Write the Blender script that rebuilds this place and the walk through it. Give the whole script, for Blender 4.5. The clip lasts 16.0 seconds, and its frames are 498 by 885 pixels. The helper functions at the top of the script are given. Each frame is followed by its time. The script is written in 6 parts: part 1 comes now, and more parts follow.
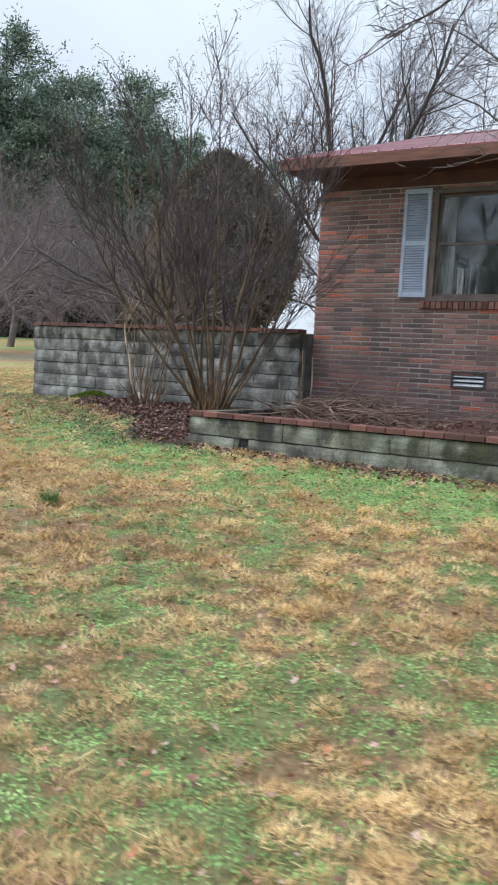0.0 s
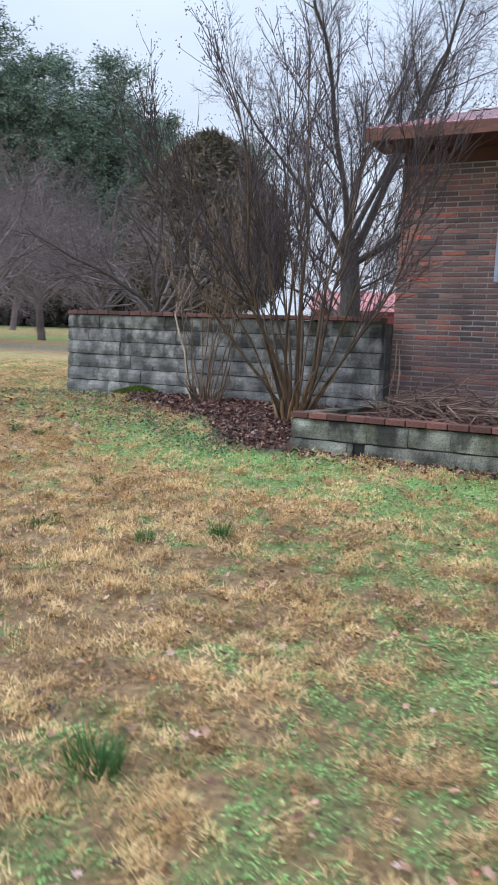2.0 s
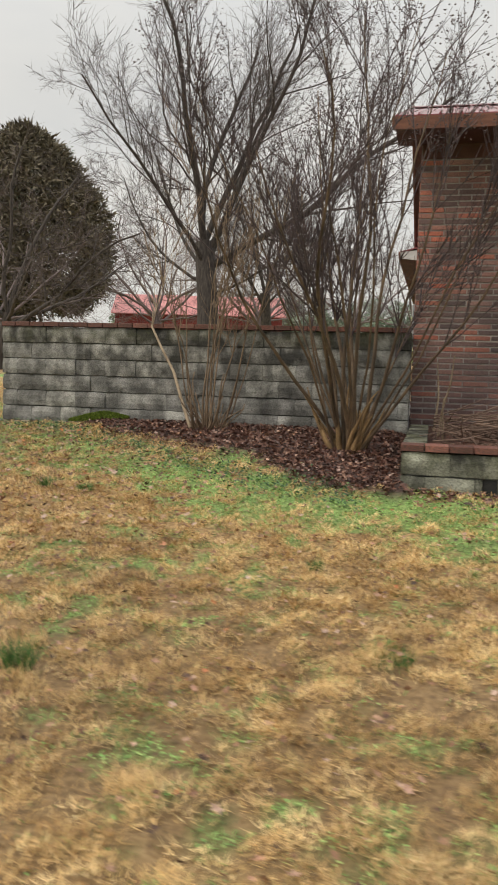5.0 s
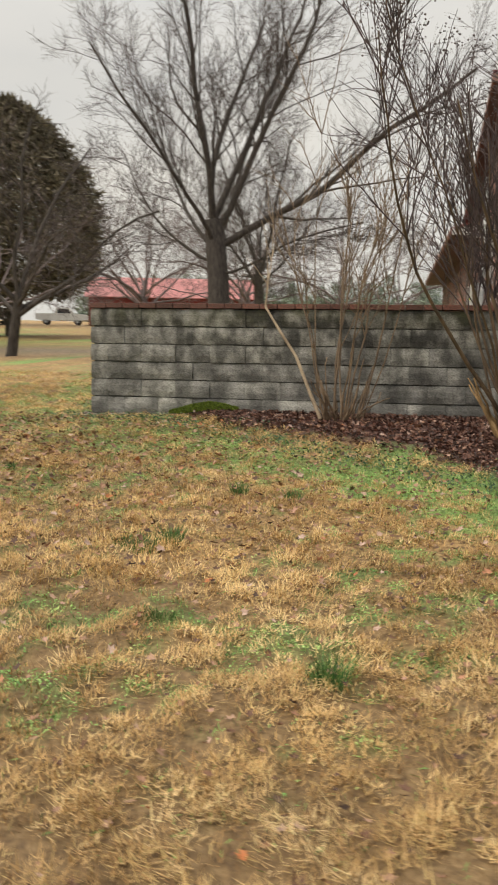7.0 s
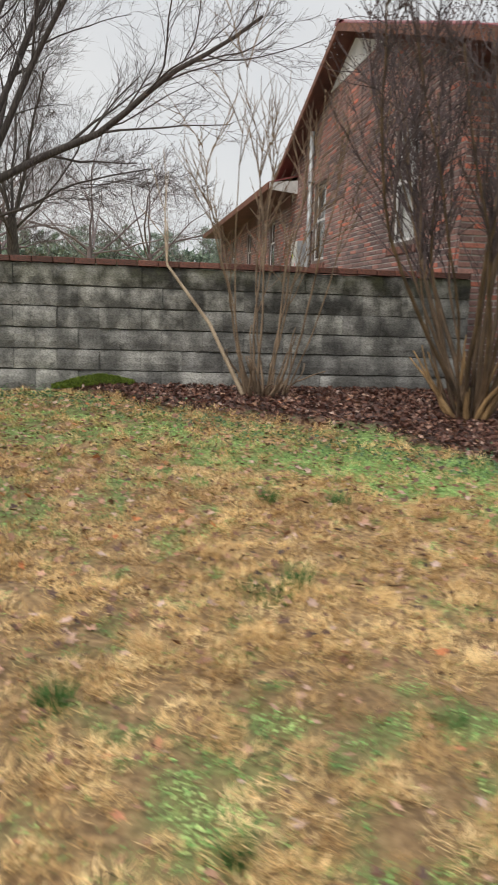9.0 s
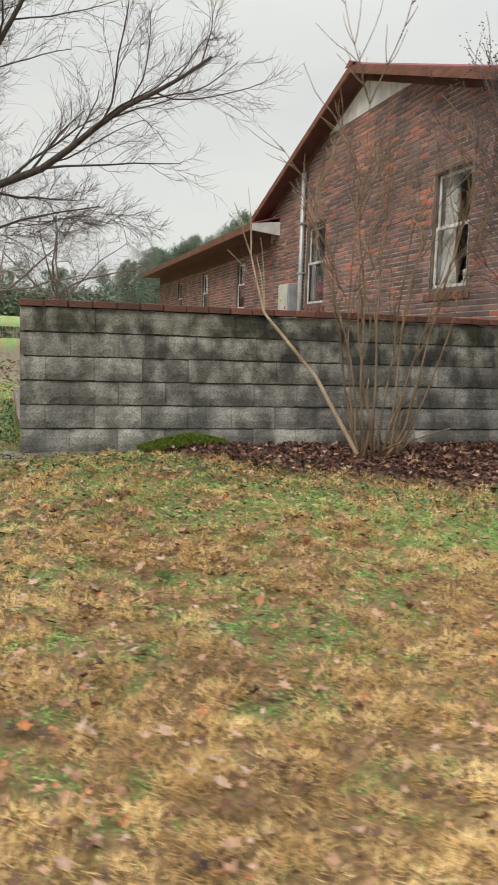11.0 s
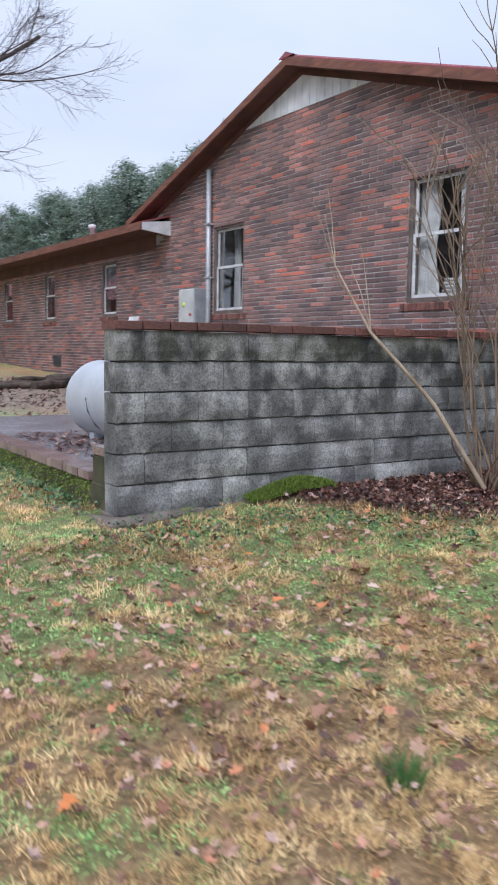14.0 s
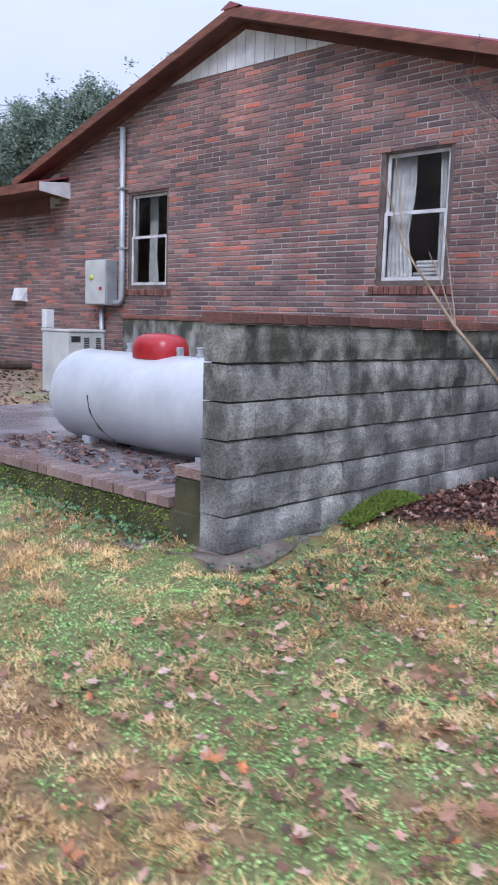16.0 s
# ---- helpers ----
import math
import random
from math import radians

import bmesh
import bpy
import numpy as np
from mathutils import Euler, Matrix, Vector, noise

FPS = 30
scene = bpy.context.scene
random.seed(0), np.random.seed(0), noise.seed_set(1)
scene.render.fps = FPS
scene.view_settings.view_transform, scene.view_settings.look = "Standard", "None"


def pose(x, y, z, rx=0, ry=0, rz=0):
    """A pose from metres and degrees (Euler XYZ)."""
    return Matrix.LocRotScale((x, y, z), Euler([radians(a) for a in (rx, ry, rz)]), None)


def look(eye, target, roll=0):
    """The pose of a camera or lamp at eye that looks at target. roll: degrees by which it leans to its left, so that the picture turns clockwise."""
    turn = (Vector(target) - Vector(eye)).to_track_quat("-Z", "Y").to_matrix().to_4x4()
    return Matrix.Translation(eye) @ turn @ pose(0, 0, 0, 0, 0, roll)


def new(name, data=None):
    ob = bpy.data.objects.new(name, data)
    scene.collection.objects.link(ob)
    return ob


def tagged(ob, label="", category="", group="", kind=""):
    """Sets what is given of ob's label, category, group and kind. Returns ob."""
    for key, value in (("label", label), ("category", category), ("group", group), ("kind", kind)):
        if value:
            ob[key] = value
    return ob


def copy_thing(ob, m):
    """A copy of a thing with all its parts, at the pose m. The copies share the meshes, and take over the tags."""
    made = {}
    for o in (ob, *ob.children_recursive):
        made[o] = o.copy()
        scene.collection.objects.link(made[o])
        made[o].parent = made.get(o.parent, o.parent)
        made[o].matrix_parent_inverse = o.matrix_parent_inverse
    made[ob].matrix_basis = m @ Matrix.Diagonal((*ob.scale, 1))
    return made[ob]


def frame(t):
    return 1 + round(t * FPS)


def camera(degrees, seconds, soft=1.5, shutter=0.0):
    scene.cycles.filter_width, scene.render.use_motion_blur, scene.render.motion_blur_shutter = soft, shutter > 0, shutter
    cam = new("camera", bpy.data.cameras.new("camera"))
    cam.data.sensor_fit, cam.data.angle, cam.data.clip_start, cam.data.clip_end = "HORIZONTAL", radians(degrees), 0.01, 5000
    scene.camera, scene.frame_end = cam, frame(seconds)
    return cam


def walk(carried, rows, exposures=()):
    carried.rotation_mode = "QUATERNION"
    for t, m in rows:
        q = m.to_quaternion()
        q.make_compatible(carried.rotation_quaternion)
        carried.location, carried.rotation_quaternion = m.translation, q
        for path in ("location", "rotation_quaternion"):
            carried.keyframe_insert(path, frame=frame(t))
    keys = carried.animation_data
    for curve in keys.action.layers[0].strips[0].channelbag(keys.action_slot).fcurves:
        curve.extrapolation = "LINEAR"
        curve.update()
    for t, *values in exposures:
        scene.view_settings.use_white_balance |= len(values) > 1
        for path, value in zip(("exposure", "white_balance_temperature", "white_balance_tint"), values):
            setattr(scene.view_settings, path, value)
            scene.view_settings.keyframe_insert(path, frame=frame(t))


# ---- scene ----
cam = camera(33.8, 16.0, 1.8, 0.5)
PATH = [
    (0, (10.588, -10.528, 0.718), (9.586, -8.808, 0.532), 3.1),
    (0.5, (10.148, -10.523, 0.727), (9.149, -8.801, 0.534), 2.6),
    (1, (9.656, -10.472, 0.725), (8.665, -8.746, 0.53), 2.4),
    (1.5, (9.194, -10.396, 0.728), (8.197, -8.672, 0.544), 2.3),
    (2, (8.708, -10.27, 0.728), (7.787, -8.508, 0.513), 2.8),
    (2.5, (8.161, -10.107, 0.704), (7.311, -8.305, 0.522), 3.1),
    (3, (7.67, -9.996, 0.672), (6.851, -8.183, 0.466), 2.7),
    (5.3, (5.154, -9.69, 0.824), (4.738, -7.743, 0.635), 1.5),
    (5.5, (4.949, -9.653, 0.836), (4.528, -7.708, 0.64), 1.5),
    (6, (4.495, -9.537, 0.875), (4.062, -7.598, 0.644), 1.6),
    (6.5, (3.993, -9.346, 0.809), (3.551, -7.408, 0.591), 0.8),
    (7, (3.478, -9.163, 0.781), (3.139, -7.205, 0.553), 0.9),
    (7.5, (2.997, -9.055, 0.825), (2.901, -7.078, 0.54), 0.4),
    (8, (2.503, -8.753, 0.822), (2.589, -6.775, 0.543), -0.8),
    (8.5, (2.066, -8.504, 0.844), (2.3, -6.544, 0.519), 0.8),
    (9, (1.647, -8.186, 0.89), (1.954, -6.238, 0.558), 1.9),
    (9.5, (1.205, -7.815, 0.924), (1.505, -5.856, 0.654), 0.5),
    (10, (0.77, -7.568, 0.932), (1.174, -5.624, 0.696), 0.0),
    (12.5, (-1.311, -6.113, 1.054), (-0.443, -4.325, 0.831), 4.9),
    (13, (-1.642, -5.763, 1.085), (-0.602, -4.064, 0.902), 3.1),
    (13.5, (-1.945, -5.324, 1.066), (-0.894, -3.639, 0.828), 1.4),
    (14, (-2.19, -4.86, 1.112), (-1.094, -3.203, 0.883), 0.8),
    (14.5, (-2.4, -4.379, 1.155), (-1.069, -2.904, 0.929), 1.9),
    (15, (-2.597, -3.829, 1.183), (-1.212, -2.409, 0.928), 1.8),
    (15.5, (-2.812, -3.401, 1.196), (-1.431, -1.980, 0.919), 1.2),
    (16, (-2.979, -2.962, 1.231), (-1.540, -1.603, 0.94), 1.8),
]
walk(cam, [(t, look(eye, target, roll)) for t, eye, target, roll in PATH], [(0, 0.66, 6000, 8), (2, 0.62, 5700, 11), (3.2, 0.56, 5900, 9), (5.5, 0.38, 7700, 10), (8, 0.40, 7800, 10), (9.3, 0.46, 6900, 11), (10.1, 0.46, 7500, 8), (12.5, 0.48, 6500, 8), (14, 0.58, 5750, 15), (16, 0.64, 5550, 20)])


world = bpy.data.worlds.new("overcast_sky")
scene.world = world
world.use_nodes = True
wn, wl = world.node_tree.nodes, world.node_tree.links
sky = wn.new("ShaderNodeTexSky")
sky.sky_type = "NISHITA"
sky.sun_disc = False
sky.sun_elevation = radians(48)
sky.sun_rotation = radians(238)
wco = wn.new("ShaderNodeTexCoord")
wmap = wn.new("ShaderNodeMapping")
wmap.inputs["Scale"].default_value = (1.2, 1.2, 3.5)
wnoise = wn.new("ShaderNodeTexNoise")
wnoise.inputs["Scale"].default_value = 1.6
wnoise.inputs["Detail"].default_value = 5
wramp = wn.new("ShaderNodeValToRGB")
wramp.color_ramp.elements[0].position, wramp.color_ramp.elements[0].color = 0.3, (5.9, 6.4, 7.1, 1)
wramp.color_ramp.elements[1].position, wramp.color_ramp.elements[1].color = 0.72, (7.6, 7.9, 8.2, 1)
wmix = wn.new("ShaderNodeMix")
wmix.data_type = "RGBA"
wmix.inputs["Factor"].default_value = 0.9
wl.new(wco.outputs["Generated"], wmap.inputs["Vector"])
wl.new(wmap.outputs["Vector"], wnoise.inputs["Vector"])
wl.new(wnoise.outputs[0], wramp.inputs[0])
wl.new(sky.outputs[0], wmix.inputs[6])
wl.new(wramp.outputs[0], wmix.inputs[7])
wsep = wn.new("ShaderNodeSeparateXYZ")
wl.new(wco.outputs["Generated"], wsep.inputs[0])
wrange = wn.new("ShaderNodeMapRange")
wrange.inputs["From Min"].default_value, wrange.inputs["From Max"].default_value = 0.3, 1.0
wrange.inputs["To Min"].default_value, wrange.inputs["To Max"].default_value = 0.86, 1.6
wl.new(wsep.outputs[2], wrange.inputs["Value"])
wlift = wn.new("ShaderNodeMix")
wlift.data_type, wlift.blend_type = "RGBA", "MULTIPLY"
wlift.inputs[0].default_value = 1.0
wl.new(wmix.outputs[2], wlift.inputs[6])
wl.new(wrange.outputs[0], wlift.inputs[7])
wl.new(wlift.outputs[2], wn["Background"].inputs[0])
wn["Background"].inputs[1].default_value = 0.095

sun = new("sun", bpy.data.lights.new("sun", "SUN"))
sun.data.energy = 1.5
sun.data.angle = radians(30)
sun.data.color = (1.0, 0.96, 0.9)
sun.matrix_world = look((-32, -20, 42), (0, 0, 0))


# ---- materials ----
def nodes_of(name):
    m = bpy.data.materials.new(name)
    m.use_nodes = True
    return m, m.node_tree.nodes, m.node_tree.links, m.node_tree.nodes["Principled BSDF"]


def noise_node(n, l, scale, detail=4.0, stretch=(1, 1, 1), coord="Object"):
    co = n.new("ShaderNodeTexCoord")
    mp = n.new("ShaderNodeMapping")
    mp.inputs["Scale"].default_value = stretch
    tx = n.new("ShaderNodeTexNoise")
    tx.inputs["Scale"].default_value = scale
    tx.inputs["Detail"].default_value = detail
    l.new(co.outputs[coord], mp.inputs["Vector"])
    l.new(mp.outputs["Vector"], tx.inputs["Vector"])
    return tx.outputs[0]


def ramp(n, l, fac, stops):
    r = n.new("ShaderNodeValToRGB")
    e = r.color_ramp.elements
    while len(e) < len(stops):
        e.new(0.5)
    for k, (p, c) in enumerate(stops):
        e[k].position, e[k].color = p, (*c, 1)
    l.new(fac, r.inputs[0])
    return r.outputs[0]


def mixed(n, l, fac, a, b, mode="MIX"):
    x = n.new("ShaderNodeMix")
    x.data_type, x.blend_type = "RGBA", mode
    for slot, v in ((0, fac), (6, a), (7, b)):
        if isinstance(v, (int, float)):
            x.inputs[slot].default_value = v
        elif isinstance(v, tuple):
            x.inputs[slot].default_value = (*v, 1)
        else:
            l.new(v, x.inputs[slot])
    return x.outputs[2]


def math_node(n, l, op, a, b):
    x = n.new("ShaderNodeMath")
    x.operation = op
    x.use_clamp = op in ("ADD", "SUBTRACT")
    for slot, v in ((0, a), (1, b)):
        if isinstance(v, (int, float)):
            x.inputs[slot].default_value = v
        else:
            l.new(v, x.inputs[slot])
    return x.outputs[0]


def bump(n, l, bsdf, height, strength, distance=0.01):
    b = n.new("ShaderNodeBump")
    b.inputs["Strength"].default_value = strength
    b.inputs["Distance"].default_value = distance
    l.new(height, b.inputs["Height"])
    l.new(b.outputs[0], bsdf.inputs["Normal"])


def surface(name, dark, light, scale=8.0, rough=0.7, metal=0.0, relief=0.3, fine=90.0, stretch=(1, 1, 1), coord="Object", random_by="", spread=0.35, grit=0.24):
    """Two tones over broad noise, fine grain over it, relief; random_by: 'Random' (each object) or 'Random Per Island'."""
    m, n, l, b = nodes_of(name)
    broad = noise_node(n, l, scale, 5, stretch, coord)
    grain = noise_node(n, l, fine, 3, stretch, coord)
    c = ramp(n, l, broad, [(0.32, dark), (0.68, light)])
    g = ramp(n, l, grain, [(0.3, (1 - grit,) * 3), (0.7, (1 + grit * 0.8,) * 3)])
    c = mixed(n, l, 1.0, c, g, "MULTIPLY")
    if random_by:
        src = n.new("ShaderNodeObjectInfo" if random_by == "Random" else "ShaderNodeNewGeometry")
        v = ramp(n, l, src.outputs[random_by], [(0.0, (1 - spread,) * 3), (1.0, (1 + spread,) * 3)])
        c = mixed(n, l, 1.0, c, v, "MULTIPLY")
    l.new(c, b.inputs["Base Color"])
    b.inputs["Roughness"].default_value, b.inputs["Metallic"].default_value = rough, metal
    if relief:
        bump(n, l, b, grain, relief, 0.004)
    return m


def brick_material(name, random_by):
    m, n, l, b = nodes_of(name)
    src = n.new("ShaderNodeObjectInfo" if random_by == "Random" else "ShaderNodeNewGeometry")
    tone = ramp(n, l, src.outputs[random_by], [
        (0.0, (0.115, 0.08, 0.08)), (0.35, (0.18, 0.112, 0.104)), (0.7, (0.25, 0.145, 0.13)),
        (0.86, (0.30, 0.15, 0.125)), (0.93, (0.42, 0.135, 0.09)), (1.0, (0.34, 0.21, 0.19))])
    geo = n.new("ShaderNodeNewGeometry")
    def at(scale, detail):
        tx = n.new("ShaderNodeTexNoise")
        tx.inputs["Scale"].default_value, tx.inputs["Detail"].default_value = scale, detail
        l.new(geo.outputs["Position"], tx.inputs["Vector"])
        return tx.outputs[0]
    red = ramp(n, l, at(1.5, 4), [(0.42, (0.92, 0.98, 1.0)), (0.54, (1.05, 1.0, 0.98)), (0.68, (1.22, 1.02, 0.96))])
    tone = mixed(n, l, 1.0, tone, red, "MULTIPLY")
    soot = ramp(n, l, at(0.9, 5), [(0.36, (0.70, 0.70, 0.72)), (0.62, (1.15, 1.12, 1.10))])
    grain = at(60, 4)
    c = mixed(n, l, 1.0, tone, soot, "MULTIPLY")
    c = mixed(n, l, 1.0, c, ramp(n, l, grain, [(0.3, (0.7, 0.7, 0.7)), (0.7, (1.25, 1.25, 1.25))]), "MULTIPLY")
    l.new(c, b.inputs["Base Color"])
    b.inputs["Roughness"].default_value = 0.72
    bump(n, l, b, grain, 0.35, 0.004)
    return m


def block_material(name, random_by, z_moss=(0.98, 1.24), z_dark=(0.35, 1.2), tint=(0.84, 0.84, 0.83)):
    """Weathered concrete block: grey, pitted, black streaks that run down, green algae near the top."""
    m, n, l, b = nodes_of(name)
    geo = n.new("ShaderNodeNewGeometry")
    def at(scale, detail, stretch=(1, 1, 1)):
        mp = n.new("ShaderNodeMapping")
        mp.inputs["Scale"].default_value = stretch
        tx = n.new("ShaderNodeTexNoise")
        tx.inputs["Scale"].default_value, tx.inputs["Detail"].default_value = scale, detail
        l.new(geo.outputs["Position"], mp.inputs["Vector"])
        l.new(mp.outputs["Vector"], tx.inputs["Vector"])
        return tx.outputs[0]
    c = ramp(n, l, at(3.6, 8), [(0.30, (0.15, 0.15, 0.145)), (0.48, (0.30, 0.30, 0.29)), (0.70, (0.52, 0.52, 0.50))])
    src = n.new("ShaderNodeObjectInfo" if random_by == "Random" else "ShaderNodeNewGeometry")
    c = mixed(n, l, 1.0, c, ramp(n, l, src.outputs[random_by], [(0.0, (0.78, 0.78, 0.79)), (0.6, (1.0, 1.0, 1.0)), (1.0, (1.3, 1.3, 1.28))]), "MULTIPLY")
    streak = ramp(n, l, at(5.0, 9, (1, 1, 0.6)), [(0.43, (0.10, 0.10, 0.092)), (0.56, (0.8, 0.8, 0.78)), (0.66, (1.1, 1.1, 1.1))])
    sep = n.new("ShaderNodeSeparateXYZ")
    l.new(geo.outputs["Position"], sep.inputs[0])
    high = n.new("ShaderNodeMapRange")
    high.inputs["From Min"].default_value, high.inputs["From Max"].default_value = z_dark
    high.inputs["To Min"].default_value, high.inputs["To Max"].default_value = 0.45, 0.95
    l.new(sep.outputs[2], high.inputs["Value"])
    c = mixed(n, l, high.outputs[0], c, mixed(n, l, 1.0, c, streak, "MULTIPLY"))
    moss = n.new("ShaderNodeMapRange")
    moss.inputs["From Min"].default_value, moss.inputs["From Max"].default_value = z_moss
    l.new(sep.outputs[2], moss.inputs["Value"])
    patch = math_node(n, l, "MULTIPLY", moss.outputs[0], ramp(n, l, at(3.5, 4), [(0.40, (0, 0, 0)), (0.60, (0.75, 0.75, 0.75))]))
    c = mixed(n, l, patch, c, (0.085, 0.09, 0.035))
    pit = at(75, 4)
    c = mixed(n, l, 1.0, c, tint, "MULTIPLY")
    c = mixed(n, l, 1.0, c, ramp(n, l, pit, [(0.33, (0.55, 0.55, 0.55)), (0.6, (1.15, 1.15, 1.15))]), "MULTIPLY")
    l.new(c, b.inputs["Base Color"])
    b.inputs["Roughness"].default_value = 0.85
    bump(n, l, b, pit, 0.5, 0.006)
    return m


def grass_material(name, blades):
    """Dormant straw mixed with green weeds; the mesh's own 'green', 'mulch' and 'dirt' values say what grows where."""
    m, n, l, b = nodes_of(name)
    def value(key):
        a = n.new("ShaderNodeAttribute")
        a.attribute_name = key
        return a.outputs["Fac"]
    def at(scale, detail):
        geo = n.new("ShaderNodeNewGeometry")
        tx = n.new("ShaderNodeTexNoise")
        tx.inputs["Scale"].default_value, tx.inputs["Detail"].default_value = scale, detail
        l.new(geo.outputs["Position"], tx.inputs["Vector"])
        return tx.outputs[0]
    if blades:
        geo = n.new("ShaderNodeNewGeometry")
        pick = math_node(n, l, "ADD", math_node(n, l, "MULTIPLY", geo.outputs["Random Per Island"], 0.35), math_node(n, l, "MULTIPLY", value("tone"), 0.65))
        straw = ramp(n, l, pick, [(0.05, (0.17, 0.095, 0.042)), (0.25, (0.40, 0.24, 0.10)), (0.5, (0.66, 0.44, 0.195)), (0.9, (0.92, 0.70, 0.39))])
    else:
        pick = at(38, 6)
        straw = ramp(n, l, pick, [(0.34, (0.12, 0.072, 0.036)), (0.5, (0.42, 0.27, 0.12)), (0.68, (0.70, 0.50, 0.26))])
    green = ramp(n, l, pick, [(0.08, (0.035, 0.095, 0.03)), (0.35, (0.105, 0.28, 0.075)), (0.6, (0.22, 0.49, 0.135)), (0.9, (0.46, 0.72, 0.24))])
    straw = mixed(n, l, 1.0, straw, ramp(n, l, at(1.6, 4), [(0.36, (0.80, 0.76, 0.74)), (0.64, (1.12, 1.10, 1.06))]), "MULTIPLY")
    c = mixed(n, l, value("green"), straw, green)
    if not blades:
        soil = ramp(n, l, at(30, 5), [(0.35, (0.035, 0.022, 0.018)), (0.65, (0.10, 0.055, 0.045))])
        # Thatch brown under the blades, which also paints the shade between tufts.
        c = mixed(n, l, math_node(n, l, "MULTIPLY", value("thatch_and_gap_shade"), 0.72), c, (0.135, 0.084, 0.04))
        c = mixed(n, l, value("mulch"), c, soil)
        earth = ramp(n, l, at(8, 6), [(0.3, (0.10, 0.075, 0.056)), (0.7, (0.33, 0.255, 0.19))])
        c = mixed(n, l, value("dirt"), c, earth)
        bump(n, l, b, at(25, 6), 0.8, 0.03)
    l.new(c, b.inputs["Base Color"])
    b.inputs["Roughness"].default_value = 0.75
    return m


def island_colours(name, stops, rough=0.7, by="Random Per Island", fine=60.0):
    m, n, l, b = nodes_of(name)
    src = n.new("ShaderNodeObjectInfo" if by == "Random" else "ShaderNodeNewGeometry")
    c = ramp(n, l, src.outputs[by], stops)
    grain = noise_node(n, l, fine, 3)
    c = mixed(n, l, 1.0, c, ramp(n, l, grain, [(0.3, (0.75, 0.75, 0.75)), (0.7, (1.2, 1.2, 1.2))]), "MULTIPLY")
    l.new(c, b.inputs["Base Color"])
    b.inputs["Roughness"].default_value = rough
    return m


def glass_material():
    m, n, l, b = nodes_of("window_glass")
    b.inputs["Base Color"].default_value = (0.92, 0.95, 0.95, 1)
    b.inputs["Transmission Weight"].default_value = 1.0
    b.inputs["Roughness"].default_value = 0.02
    b.inputs["IOR"].default_value = 1.75
    return m


M_BRICK, M_BRICK_ONE = brick_material("brick_wall", "Random Per Island"), brick_material("brick_piece", "Random")
M_MORTAR = surface("mortar", (0.20, 0.18, 0.175), (0.52, 0.48, 0.46), 2, 0.9)
M_BLOCK_ONE, M_BLOCK = block_material("block_piece", "Random"), block_material("block_wall", "Random Per Island")
M_BLOCK_LOW = block_material("block_planter", "Random", (-0.3, 0.15), (-0.5, 0.1), (0.80, 0.82, 0.70))
M_BLOCK_JOINT = surface("block_mortar", (0.05, 0.05, 0.045), (0.13, 0.13, 0.12), 6, 0.9)
M_CAP = surface("cap_brick", (0.08, 0.044, 0.037), (0.23, 0.086, 0.064), 9, 0.65, random_by="Random", spread=0.5)
M_EDGE = surface("wet_edge_brick", (0.17, 0.11, 0.10), (0.33, 0.24, 0.225), 9, 0.12, relief=0.06, random_by="Random", spread=0.3)
M_SLAB = surface("wet_concrete", (0.12, 0.112, 0.118), (0.28, 0.262, 0.28), 2.2, 0.24, relief=0.03)
M_EDGE_MOSS = surface("mossy_concrete", (0.03, 0.032, 0.012), (0.10, 0.09, 0.05), 4, 0.95)
M_ROOF = surface("red_metal_roof", (0.26, 0.075, 0.085), (0.36, 0.115, 0.125), 1.5, 0.26, 0.3, 0.05)
M_FASCIA = surface("fascia_paint", (0.10, 0.038, 0.026), (0.22, 0.088, 0.052), 3, 0.6, stretch=(1, 1, 6))
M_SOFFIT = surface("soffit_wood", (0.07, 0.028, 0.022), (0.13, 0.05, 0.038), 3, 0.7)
M_WHITE = surface("white_paint", (0.50, 0.51, 0.52), (0.72, 0.73, 0.74), 4, 0.55, grit=0.1)
M_SHUTTER = surface("shutter_paint", (0.36, 0.42, 0.55), (0.46, 0.52, 0.66), 5, 0.55)
M_FRAME = surface("window_frame_brown", (0.08, 0.06, 0.052), (0.16, 0.125, 0.11), 6, 0.5)
M_SASH = surface("sash_paint", (0.42, 0.42, 0.42), (0.66, 0.67, 0.68), 6, 0.5)
M_GLASS = glass_material()
M_CURTAIN = surface("curtain_cloth", (0.36, 0.36, 0.37), (0.56, 0.56, 0.56), 6, 0.9)
M_DARK = surface("dark_interior", (0.16, 0.15, 0.14), (0.25, 0.235, 0.22), 1, 0.9)
M_VENT = surface("vent_metal", (0.30, 0.33, 0.36), (0.48, 0.51, 0.54), 12, 0.4, 0.3)
M_VENT_DARK = surface("vent_dark", (0.02, 0.024, 0.03), (0.05, 0.055, 0.065), 12, 0.5)
M_GALV = surface("galvanised_grey", (0.30, 0.32, 0.34), (0.46, 0.48, 0.50), 5, 0.45, 0.35)
M_AC = surface("grey_cabinet_paint", (0.40, 0.41, 0.40), (0.58, 0.59, 0.57), 3, 0.5)
M_TANK = surface("tank_paint", (0.37, 0.395, 0.42), (0.47, 0.495, 0.525), 2.5, 0.3, relief=0.02, fine=14, grit=0.05)
M_RED = surface("red_lid_paint", (0.27, 0.008, 0.014), (0.45, 0.03, 0.035), 5, 0.3, relief=0.02, fine=14, grit=0.1)
M_LABEL = surface("dark_label", (0.02, 0.02, 0.02), (0.05, 0.05, 0.05), 9, 0.5)
M_YELLOW = surface("yellow_green_knob", (0.45, 0.5, 0.08), (0.6, 0.65, 0.12), 9, 0.5)
